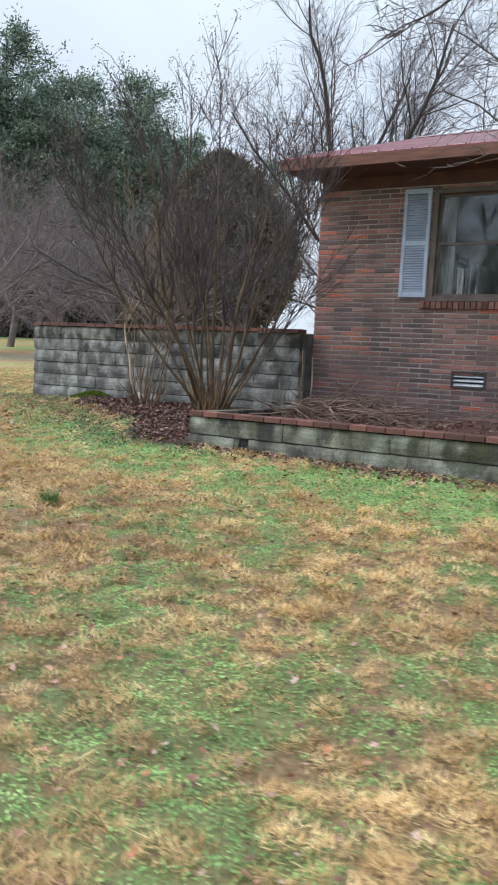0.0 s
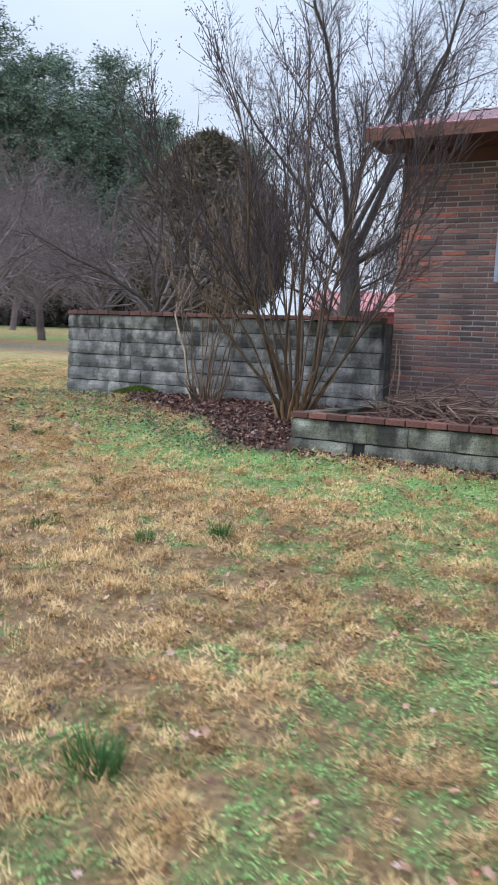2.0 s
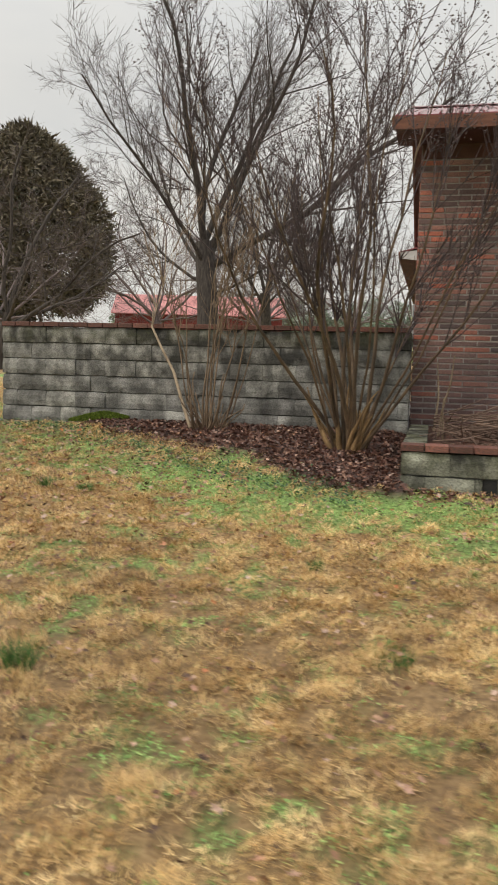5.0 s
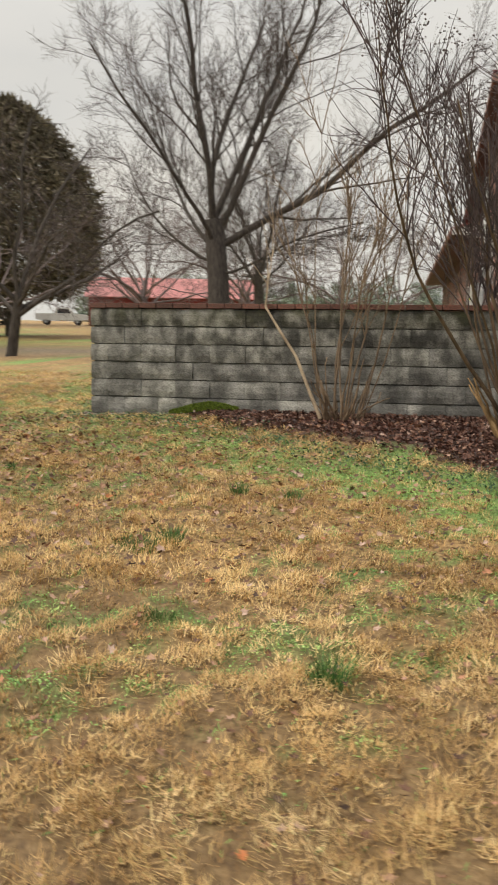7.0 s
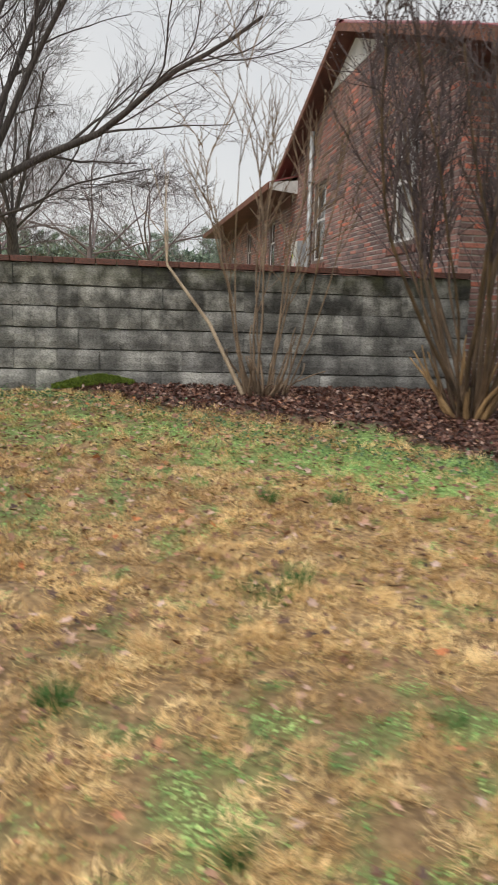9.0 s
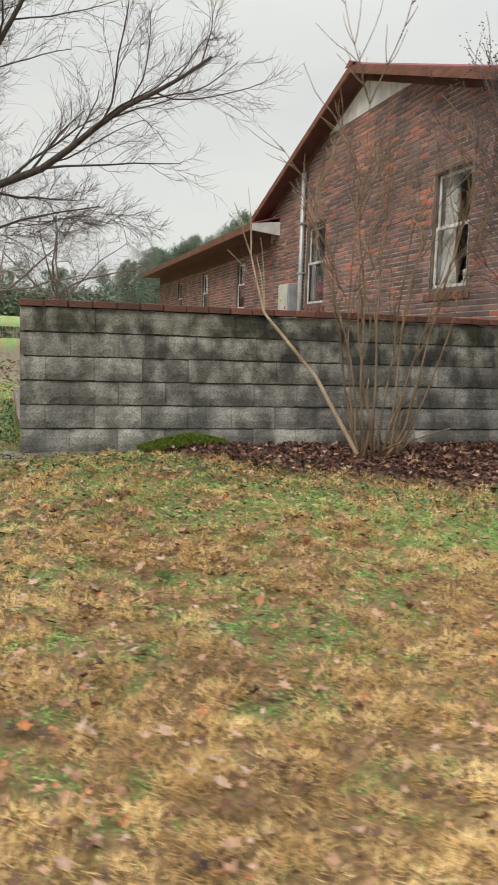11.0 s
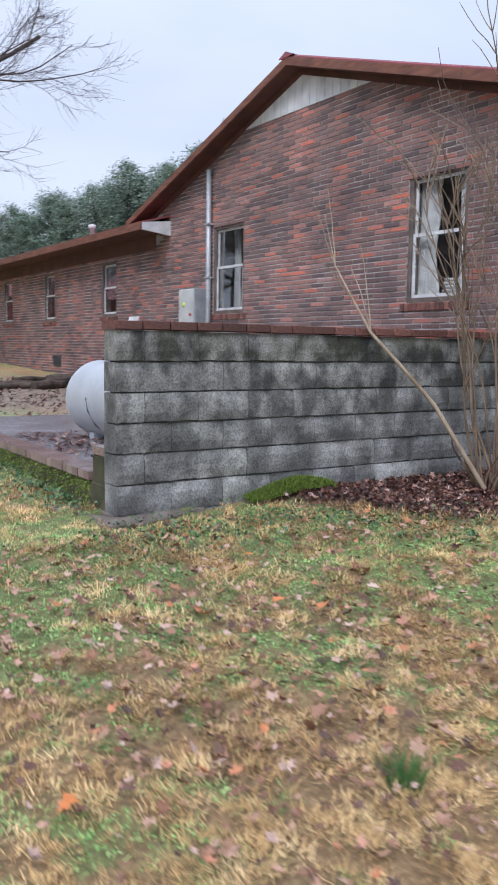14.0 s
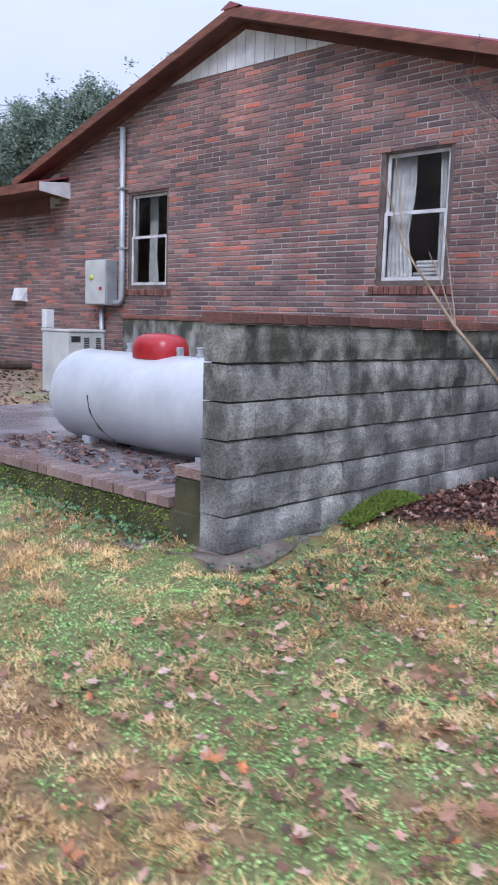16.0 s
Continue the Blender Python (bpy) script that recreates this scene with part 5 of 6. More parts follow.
def myrtle(name, at, seed, stems, height, spread, label, bark, pods=True, girth=0.032, arms=11, feet=0):
    rs = random.Random(seed)
    x, y = at
    z = gz1(x, y)
    t = thing(name, (x, y, z), label, "shrub")
    tw, seeds = Geo(), Geo()
    for k in range(stems):
        a = 2 * math.pi * (k + rs.random() * 0.7) / stems
        out = rs.uniform(0.10, 1.0) * spread
        h = height * rs.uniform(0.62, 1.0) * (1.0 - 0.16 * out / spread)
        p = Vector((x + 0.22 * math.cos(a) * rs.random(), y + 0.16 * math.sin(a) * rs.random(), z - 0.05))
        r = girth * rs.uniform(0.55, 1.15)
        lean = out / height
        pts, radii, d = wander(rs, p, (lean * 1.7 * math.cos(a), lean * 1.7 * math.sin(a), 1), h, r, r * 0.22, 12, 0.07, 0.035 + 0.03 * lean)
        g = Geo()
        g.tube(pts, radii, 7, False)
        part("stem", g, bark, t, "", True)
        for f, l in [(rs.uniform(0.33, 0.98) ** 0.8, rs.uniform(0.4, 1.15)) for _ in range(arms)]:
            i = min(int(f * 12), 11)
            way = side_way(rs, (pts[i + 1] - pts[i]).normalized(), rs.uniform(0.25, 0.55))
            bp, br, bd = wander(rs, pts[i], way, l * height / 4.5, max(radii[i] * 0.6, 0.006), 0.003, 6, 0.08, 0.06)
            tw.tube(bp, br, 4, False)
            for _ in range(7 if pods else 4):
                j = rs.randint(2, 5)
                cp, cr, cd = wander(rs, bp[j], side_way(rs, (bp[j + 1] - bp[j]).normalized(), rs.uniform(0.3, 0.7)), rs.uniform(0.15, 0.5), 0.0045, 0.0022, 4, 0.1, 0.06)
                tw.tube(cp, cr, 3, False)
                if pods and cp[-1].z > z + height * 0.6 and rs.random() < 0.8:
                    for _ in range(7):
                        c = cp[-1] + Vector((rs.gauss(0, .03), rs.gauss(0, .03), rs.gauss(0, .05)))
                        s = rs.uniform(0.006, 0.011)
                        seeds.add([c + Vector(v) * s for v in ((1, 0, 0), (-1, 0, 0), (0, 1, 0), (0, -1, 0), (0, 0, 1), (0, 0, -1))],
                                  [(0, 2, 4), (2, 1, 4), (1, 3, 4), (3, 0, 4), (2, 0, 5), (1, 2, 5), (3, 1, 5), (0, 3, 5)])
    for k in range(feet):
        a = 2 * math.pi * (k + rs.random()) / feet
        p = Vector((x + 0.12 * math.cos(a), y + 0.10 * math.sin(a), z - 0.05))
        pts, radii, _ = wander(rs, p, (0.5 * math.cos(a), 0.5 * math.sin(a), 1), rs.uniform(0.3, 0.8), girth * rs.uniform(0.6, 1.5), 0.005, 8, 0.16, 0.03)
        g = Geo()
        g.tube(pts, radii, 8, True)
        part("stub", g, M_STUB if pods else bark, t, "gnarled cut-back stub", True)
    tagged(part("branching", tw, M_MYRTLE_TWIG if bark is M_MYRTLE else bark, t), kind="stuff")
    if pods:
        tagged(part("seed_cluster", seeds, M_SEED, t, "dry dark seed clusters"), kind="stuff")
    return t


myrtle("crepe_myrtle", (4.66, -1.42), 3, 21, 5.0, 1.85, "large leafless crepe myrtle with many stems and dry seed heads", M_MYRTLE, True, 0.025, 13, 16)
small = myrtle("young_myrtle", (2.95, -0.62), 14, 11, 3.7, 0.95, "smaller leafless shrub with slender upright stems against the wall", M_SPROUT, False, 0.0125, 6, 26)
# the one pale stem that leans out to the side
g = Geo()
rs = random.Random(2)
lean = [(2.76, -0.67, 0.06), (2.62, -0.55, 0.35), (2.46, -0.40, 0.70), (2.24, -0.24, 1.0), (2.07, -0.09, 1.24), (2.06, 0.12, 1.5), (2.06, 0.35, 1.78), (2.10, 0.55, 2.2)]
g.tube(lean, [0.021, 0.019, 0.017, 0.015, 0.013, 0.009, 0.006, 0.004], 7, False)
part("stem", g, M_PALE, small, "pale leaning stem", True)
g = Geo()
for a, b in ((4, (1.98, 0.05, 1.9)), (4, (2.2, 0.1, 1.75)), (5, (1.85, 0.2, 1.85)), (6, (2.1, 0.45, 2.4)), (6, (1.9, 0.5, 2.25))):
    pts, radii, _ = wander(rs, lean[a], Vector(b) - Vector(lean[a]), (Vector(b) - Vector(lean[a])).length, 0.006, 0.003, 5, 0.06, 0.02)
    g.tube(pts, radii, 4, False)
tagged(part("branching", g, M_PALE, small), kind="stuff")


# dead brush dumped in the planter by the house corner
pile = thing("brush_pile", (6.25, -0.75, 0.06), "pile of dead sticks lying in the planter bed", "brush pile")
rs = random.Random(23)
for _ in range(220):
    x, y = rs.gauss(6.25, 0.5), rs.gauss(-0.75, 0.5)
    x, y = max(5.5, min(x, 7.6)), max(-2.3, min(y, 0.25))
    a = rs.gauss(-0.35, 0.7)
    l = rs.uniform(0.4, 1.3)
    pts, radii, _ = wander(rs, (x, y, 0.10 + rs.random() * 0.28 * math.exp(-((x - 6.1) ** 2))), (math.cos(a), math.sin(a), rs.gauss(-0.06, 0.2)), l, rs.uniform(0.005, 0.013), 0.003, 6, 0.1, -0.01)
    pts = [Vector((p.x, min(p.y, FY - 0.05), max(p.z, 0.08))) for p in pts]
    g = Geo()
    g.tube(pts, radii, 5, False)
    part("stick", g, M_STICK, pile)
for x, y, h in ((5.55, -0.6, 0.95), (5.5, -0.22, 0.85), (6.7, -0.1, 0.6), (5.6, -1.1, 0.5)):
    pts, radii, _ = wander(rs, (x, y, 0.05), (rs.gauss(0, .1), rs.gauss(0, .1), 1), h, 0.016, 0.006, 6, 0.06, 0)
    g = Geo()
    g.tube(pts, radii, 5, False)
    part("stick", g, M_PALE, pile)

# leafless vine hanging from the front eave
vine = thing("bare_vine", (7.2, -0.31, 3.4), "leafless brown vine hanging along the front eave", "vine")
for _ in range(16):
    x = rs.uniform(6.6, 9.4)
    a = rs.uniform(-0.5, 0.5) + (math.pi if rs.random() < 0.6 else 0)
    pts, radii, _ = wander(rs, (x, rs.uniform(-0.36, -0.25), rs.uniform(3.34, 3.56)), (math.cos(a), rs.gauss(0, 0.12), rs.gauss(-0.05, 0.22)), rs.uniform(0.4, 1.1), 0.006, 0.002, 8, 0.16, 0.0)
    g = Geo()
    g.tube(pts, radii, 5, False)
    part("stem", g, M_SPROUT, vine, "", True)


# ---- lawn ----
TRACK = ((10.6, -10.5), (7.7, -10.0), (5.0, -9.65), (2.5, -8.75), (0.77, -7.6), (-1.31, -6.1), (-2.2, -4.86), (-2.94, -3.0))


def off_track(x, y):
    """Metres from the line on which one walks over the lawn."""
    out = np.full(len(x), 99.0)
    for (ax, ay), (bx, by) in zip(TRACK, TRACK[1:]):
        ux, uy = bx - ax, by - ay
        f = np.clip(((x - ax) * ux + (y - ay) * uy) / (ux * ux + uy * uy), 0, 1)
        out = np.minimum(out, np.hypot(x - ax - f * ux, y - ay - f * uy))
    ahead = y > np.interp(x, [p[0] for p in TRACK[::-1]], [p[1] for p in TRACK[::-1]])
    return np.where(ahead, out, 0.0)


def grassy(x, y):
    """Where the lawn grows: off the leaf bed, the planter, the patio and the worn apron."""
    ok = ~((x > 5.2) & (y > -2.76)) & ~((x > -0.02) & (y > -0.02))
    return ok & (((x - 0.25) / 0.5) ** 2 + ((y + 0.02) / 0.24) ** 2 > 1)


def blades_object(v, green, tone, label):
    n, c = v.shape[:2]
    me = bpy.data.meshes.new("grass")
    me.vertices.add(n * c)
    me.vertices.foreach_set("co", v.astype(np.float32).ravel())
    me.loops.add(n * c)
    me.loops.foreach_set("vertex_index", np.arange(n * c, dtype=np.int32))
    me.polygons.add(n)
    me.polygons.foreach_set("loop_start", np.arange(0, n * c, c, dtype=np.int32))
    me.update()
    me.validate()
    me.materials.append(M_BLADE)
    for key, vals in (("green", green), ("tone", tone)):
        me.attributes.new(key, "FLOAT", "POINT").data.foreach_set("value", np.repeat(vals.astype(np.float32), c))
    return tagged(new("grass", me), label, "grass", kind="stuff")


def ribbons(x, y, z, a, tilt, long, wide, droop, outline):
    """Blades: x, y, z foot, a heading, tilt from upright; outline: (share of the length, share of the width)."""
    dx, dy, dz = np.cos(a) * np.sin(tilt), np.sin(a) * np.sin(tilt), np.cos(tilt)
    px, py = -np.sin(a), np.cos(a)
    v = np.empty((len(x), len(outline), 3))
    for k, (f, s) in enumerate(outline):
        v[:, k, 0] = x + dx * long * f + px * wide * s
        v[:, k, 1] = y + dy * long * f + py * wide * s
        v[:, k, 2] = z + dz * long * f - droop * long * f * f
    return v


def straw_tussocks():
    """Dormant grass in matted tufts, each combed its own way and of its own tone."""
    rs = np.random.RandomState(6)
    cells = []
    for x0, x1, y0, y1 in ((-4.0, 11.5, -10.0, -0.05), (-7.5, -0.02, -0.05, 7.0)):
        n = int((x1 - x0) * (y1 - y0) * 160)
        cells.append((rs.uniform(x0, x1, n), rs.uniform(y0, y1, n)))
    x, y = np.concatenate([c[0] for c in cells]), np.concatenate([c[1] for c in cells])
    off = off_track(x, y)
    keep = (off > 0.25) & grassy(x, y) & (in_bed(x, y) < 0.35 + 0.5 * rs.rand(len(x)))
    keep &= rs.rand(len(x)) < 1.08 - 0.92 * greenness(x, y)
    keep &= rs.rand(len(x)) < np.interp(off, (1, 4.5, 7, 10), (1.0, 1.0, 0.7, 0.4))
    x, y, off = x[keep], y[keep], off[keep]
    t = len(x)
    comb = 2 * np.pi * (1.6 * value_noise(x, y, 1.3, 41)) + rs.normal(0, 1.1, t)
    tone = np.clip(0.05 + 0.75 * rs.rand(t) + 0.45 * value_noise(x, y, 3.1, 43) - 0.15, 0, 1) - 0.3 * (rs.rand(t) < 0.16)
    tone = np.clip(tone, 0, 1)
    size = rs.uniform(0.65, 1.5, t)
    per = np.interp(off, (1, 3.5, 6, 9), (62, 56, 32, 18)).astype(int)
    i = np.repeat(np.arange(t), per)
    n = len(i)
    r, b = 0.055 * size[i] * np.sqrt(rs.rand(n)), rs.uniform(0, 2 * np.pi, n)
    bx, by = x[i] + r * np.cos(b), y[i] + r * np.sin(b)
    dome = 0.046 * size[i] * (1 - (r / (0.062 * size[i])) ** 2)
    z = ground_z(bx, by) + lumps(bx, by) + dome * rs.rand(n) ** 0.5 - 0.004
    wider = np.interp(off[i], (1, 3.5, 7, 10), (1.0, 1.1, 1.6, 2.0))
    a = np.where(rs.rand(n) < 0.45, b, comb[i]) + rs.normal(0, 0.8, n)
    v = ribbons(bx, by, z, a, np.clip(rs.normal(0.95, 0.35, n), 0.1, 1.55), rs.uniform(0.018, 0.048, n) * size[i], rs.uniform(0.0026, 0.0046, n) * wider, 0.1, ((0.0, -0.5), (0.0, 0.5), (1.0, 0.0)))
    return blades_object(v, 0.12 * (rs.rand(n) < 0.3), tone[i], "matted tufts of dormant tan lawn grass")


def green_weeds():
    """Low broad-leaved weeds in patches, with short green blades thinly through the straw."""
    rs = np.random.RandomState(8)
    n, m = int(15.5 * 10 * 6000), int(7.5 * 7 * 5000)
    x, y = np.concatenate([rs.uniform(-4.0, 11.5, n), rs.uniform(-7.5, -0.02, m)]), np.concatenate([rs.uniform(-10.0, -0.05, n), rs.uniform(-0.05, 7.0, m)])
    off = off_track(x, y)
    green = greenness(x, y)
    keep = (off > 0.25) & grassy(x, y) & (in_bed(x, y) < 0.1 + 0.5 * rs.rand(len(x)))
    keep &= rs.rand(len(x)) < np.clip(green * 1.1 + 0.04, 0, 1) * np.interp(off, (1, 4, 7, 10), (1.0, 1.0, 0.6, 0.35))
    x, y, green, off = x[keep], y[keep], green[keep], off[keep]
    n = len(x)
    leaf = rs.rand(n) < 0.15 + 0.6 * green
    wider = np.interp(off, (1, 4, 7, 10), (1.0, 1.0, 1.3, 1.6))
    hump = 0.028 * value_noise(x, y, 16.0, 47)
    z = ground_z(x, y) + lumps(x, y) + hump * rs.rand(n) ** 0.5 * leaf
    a = rs.uniform(0, 2 * np.pi, n)
    tilt = np.where(leaf, rs.uniform(0.6, 1.6, n), np.clip(rs.normal(0.6, 0.35, n), 0.05, 1.4))
    long = np.where(leaf, rs.uniform(0.007, 0.017, n), rs.uniform(0.022, 0.05, n)) * wider
    wide = np.where(leaf, rs.uniform(0.006, 0.012, n), rs.uniform(0.002, 0.0036, n)) * wider
    v = ribbons(x, y, z, a, tilt, long, wide, np.where(leaf, 0.2, 0.35), ((0.0, -0.3), (0.0, 0.3), (0.6, 0.5), (1.0, -0.2)))
    tone = np.clip(0.6 * rs.rand(n) + 0.6 * value_noise(x, y, 6.0, 49) - 0.1 - 0.12 * ~leaf, 0, 1)
    return blades_object(v, rs.uniform(0.7, 1.0, n), tone, "low green weeds and short grass in the lawn")


straw_tussocks()
green_weeds()


def leaf_points(lobes, rs):
    """A dry curled leaf about 1 long with shallow uneven lobes."""
    out = []
    n = lobes * 2 + 2
    curl = rs.uniform(0.1, 0.7)
    for k in range(n):
        a = 2 * math.pi * k / n
        r = 0.5 * (1.0 if k % 2 == 0 else rs.uniform(0.38, 0.7)) * rs.uniform(0.75, 1.15)
        x, y = r * math.cos(a), 0.78 * r * math.sin(a)
        out.append((x, y, curl * (x * x * 0.6 + y * y * 2.2) + rs.uniform(-0.04, 0.04)))
    return out


def scatter_leaves(name, count, where, size, material, label, seed, lift=0.02, flat=0.35):
    rs = random.Random(seed)
    g = Geo()
    for _ in range(count):
        x, y = where(rs)
        s = size * rs.uniform(0.5, 1.25)
        pts = leaf_points(rs.choice((4, 5)), rs)
        m = pose(x, y, gz1(x, y) + lift * rs.uniform(0.4, 1.3), math.degrees(rs.gauss(0, flat)), math.degrees(rs.gauss(0, flat)), rs.uniform(0, 360))
        vs = [m @ (Vector(p) * s) for p in pts]
        c = m @ Vector((0, 0, -0.03 * s))
        g.add([c] + vs, [(0, k + 1, (k + 1) % len(vs) + 1) for k in range(len(vs))])
    return solid(name, g, material, label, "leaves", kind="stuff")


def in_leaf_bed(rs):
    while True:
        x, y = rs.uniform(0.85, 5.2), rs.uniform(-3.6, -0.02)
        if float(in_bed(np.array([x]), np.array([y]))[0]) > rs.random():
            return x, y


def on_end_lawn(rs):
    while True:
        x, y = rs.uniform(-3.0, 4.0), rs.uniform(-5.8, -0.3)
        if rs.random() < 0.35 + 0.65 * math.exp(-((x + 0.6) / 1.6) ** 2) and y < -0.4 - 0.0 * x:
            return x, y


def on_front_lawn(rs):
    return rs.uniform(-1.0, 10.5), rs.uniform(-9.3, -1.6)


scatter_leaves("leaf_litter", 11500, in_leaf_bed, 0.055, M_LITTER, "dark red-brown leaf litter under the shrubs", 51, 0.035, 0.5)
scatter_leaves("fallen_leaves", 5200, on_end_lawn, 0.055, M_LEAF, "tan and brown leaves scattered over the lawn", 52, 0.05)
scatter_leaves("fallen_leaves", 8500, on_front_lawn, 0.04, M_LEAF, "small brown leaves scattered over the lawn", 53, 0.045)
def in_back_yard(rs):
    return rs.uniform(-1.5, 5.0), rs.uniform(5.5, 13.5)
scatter_leaves("fallen_leaves", 2200, in_back_yard, 0.09, M_LITTER, "brown leaves and bits of bark on the bare yard", 57, 0.03, 0.4)
def by_planter(rs):
    return rs.uniform(5.2, 10.5), -2.77 - abs(rs.gauss(0, 0.28))
scatter_leaves("leaf_litter", 1300, by_planter, 0.06, M_LITTER, "brown leaf litter along the foot of the planter wall", 54, 0.03, 0.4)
def in_planter(rs):
    return rs.uniform(5.5, 9.5), rs.uniform(-2.5, 0.3)
rsl = random.Random(66)
g = Geo()
for _ in range(1500):
    x, y = in_planter(rsl)
    s = 0.06 * rsl.uniform(0.5, 1.3)
    pts = leaf_points(4, rsl)
    m = pose(x, y, 0.06 + 0.08 * (y + 2.5) / 2.9 + rsl.random() * 0.03, math.degrees(rsl.gauss(0, .4)), math.degrees(rsl.gauss(0, .4)), rsl.uniform(0, 360))
    g.add([m @ (Vector(p) * s) for p in pts], [tuple(range(len(pts)))])
solid("fallen_leaves", g, M_LITTER, "red-brown leaves covering the planter bed", "leaves", kind="stuff")
g = Geo()
for _ in range(700):
    x, y = 0.25 + abs(rsl.gauss(0.25, 0.35)), rsl.uniform(0.45, 3.1)
    s = 0.06 * rsl.uniform(0.5, 1.3)
    pts = leaf_points(4, rsl)
    m = pose(x, y, 0.232 + rsl.random() * 0.02, math.degrees(rsl.gauss(0, .25)), math.degrees(rsl.gauss(0, .25)), rsl.uniform(0, 360))
    g.add([m @ (Vector(p) * s) for p in pts], [tuple(range(len(pts)))])
solid("fallen_leaves", g, M_LITTER, "wet red-brown leaves drifted under the tank", "leaves", kind="stuff")

# the larger single leaves near the end of the walk
rsl = random.Random(91)
leaf_meshes = []
for k in range(6):
    g = Geo()
    pts = leaf_points(5, rsl)
    g.add([(0, 0, -0.03)] + pts, [(0, j + 1, (j + 1) % len(pts) + 1) for j in range(len(pts))])
    leaf_meshes.append(mesh_of("fallen_leaf", g, M_LEAF_ONE))
for k in range(220):
    while True:
        x, y = rsl.uniform(-2.4, 2.2), rsl.uniform(-4.4, -0.5)
        if rsl.random() < math.exp(-((y + 2.3) / 1.6) ** 2):
            break
    ob = new("fallen_leaf", leaf_meshes[k % 6])
    s = rsl.uniform(0.045, 0.09)
    ob.matrix_basis = pose(x, y, gz1(x, y) + 0.055, math.degrees(rsl.gauss(0, 0.4)), math.degrees(rsl.gauss(0, 0.4)), rsl.uniform(0, 360)) @ Matrix.Scale(s, 4)
    tagged(ob, "large dry tan leaf lying on the lawn", "leaf", "large leaves on the lawn")


# dark green tufts standing out of the lawn
def tuft_geo(seed, r, h, n):
    rs = random.Random(seed)
    g = Geo()
    for _ in range(n):
        a, q = rs.uniform(0, 2 * math.pi), r * rs.random() ** 0.7
        b = rs.uniform(0, 2 * math.pi)
        p = Vector((q * math.cos(a), q * math.sin(a), -0.01))
        d = Vector((math.cos(a) * 0.25 + rs.gauss(0, .2), math.sin(a) * 0.25 + rs.gauss(0, .2), 1)).normalized()
        s = Vector((math.cos(b), math.sin(b), 0)) * 0.0016
        l = h * rs.uniform(0.45, 1.1)
        m1 = p + d * l * 0.6
        m2 = p + d * l + Vector((d.x, d.y, -0.2)) * l * 0.25
        g.add([p - s, p + s, m1 + s * 0.8, m1 - s * 0.8, m2], [(0, 1, 2, 3), (3, 2, 4)])
    return mesh_of("grass_tuft", g, M_TUFT)


tuft_meshes = [tuft_geo(k, r, h, n) for k, (r, h, n) in enumerate(((0.045, 0.15, 170), (0.06, 0.13, 200), (0.12, 0.075, 320)))]
rs = random.Random(17)
for x, y, kind, s in ((3.31, -6.56, 0, 1.1), (4.01, -7.02, 0, 1.1), (3.82, -7.82, 1, 1.1), (2.36, -5.03, 0, 1.0), (2.86, -3.81, 1, 0.9), (2.58, -6.04, 2, 0.7), (-0.56, -3.86, 1, 1.2), (-0.55, -3.23, 0, 1.0), (6.41, -6.17, 0, 1.1),
                      (5.34, -6.52, 2, 1.0), (6.08, -6.46, 1, 0.8), (7.35, -8.51, 1, 1.2), (2.2, -5.08, 2, 1.2), (1.46, -5.93, 0, 0.9), (2.47, -3.69, 1, 0.9), (1.9, -6.6, 0, 0.7), (0.6, -3.3, 0, 0.6), (4.9, -5.4, 0, 0.7)):
    ob = new("grass_tuft", tuft_meshes[kind])
    ob.matrix_basis = pose(x, y, gz1(x, y), 0, 0, rs.uniform(0, 360)) @ Matrix.Scale(s, 4)
    tagged(ob, "low spreading dark green grass patch in the lawn" if kind == 2 else "upright fine dark green grass tuft in the lawn", "grass tuft", "grass tufts in the lawn")

# broad-leaved weeds along the patio footing and the edge of the leaf bed
M_IVY = island_colours("weed_leaf", [(0.0, (0.02, 0.06, 0.03)), (0.6, (0.06, 0.15, 0.06)), (1.0, (0.16, 0.28, 0.10))], 0.4)


def by_footing(rs):
    return -0.02 - abs(rs.gauss(0, 0.16)), rs.choice((0.75, 1.3, 2.1, 2.9, 3.8)) + rs.gauss(0, 0.28)


def by_bed_edge(rs):
    x = rs.uniform(-0.4, 5.0)
    return x, -0.55 - 0.72 * max(x - 0.9, 0) + rs.gauss(0, 0.26)


scatter_leaves("ground_ivy", 900, by_footing, 0.04, M_IVY, "dark green broad-leaved weeds along the patio footing", 71, 0.07, 0.5)
scatter_leaves("ground_ivy", 3600, by_bed_edge, 0.032, M_IVY, "dark green broad-leaved weeds along the leaf bed", 72, 0.045, 0.5)

# moss cushion at the foot of the wall, and moss on the patio footing
rs = random.Random(29)
g = Geo()
for _ in range(5200):
    u = rs.gauss(0, 0.42)
    x = 1.37 + 0.38 * max(-1.05, min(u / 0.42, 1.05)) * rs.random() ** 0.3
    edge = 1 - ((x - 1.37) / 0.47) ** 2
    q = rs.random()
    p = Vector((x, -0.01 - 0.10 * q, gz1(x, -0.1) + 0.03 + max(edge, 0) * 0.085 * (1 - q * q)))
    d = Vector((rs.gauss(0, .5), rs.gauss(-.4, .4), 1)).normalized() * rs.uniform(0.012, 0.03)
    s = Vector((rs.gauss(0, 1), rs.gauss(0, 1), 0)).normalized() * 0.006
    g.add([p - s, p + s, p + d], [(0, 1, 2)])
solid("moss_cushion", g, M_MOSS, "olive green moss cushion at the foot of the block wall", "moss", kind="stuff")
g = Geo()
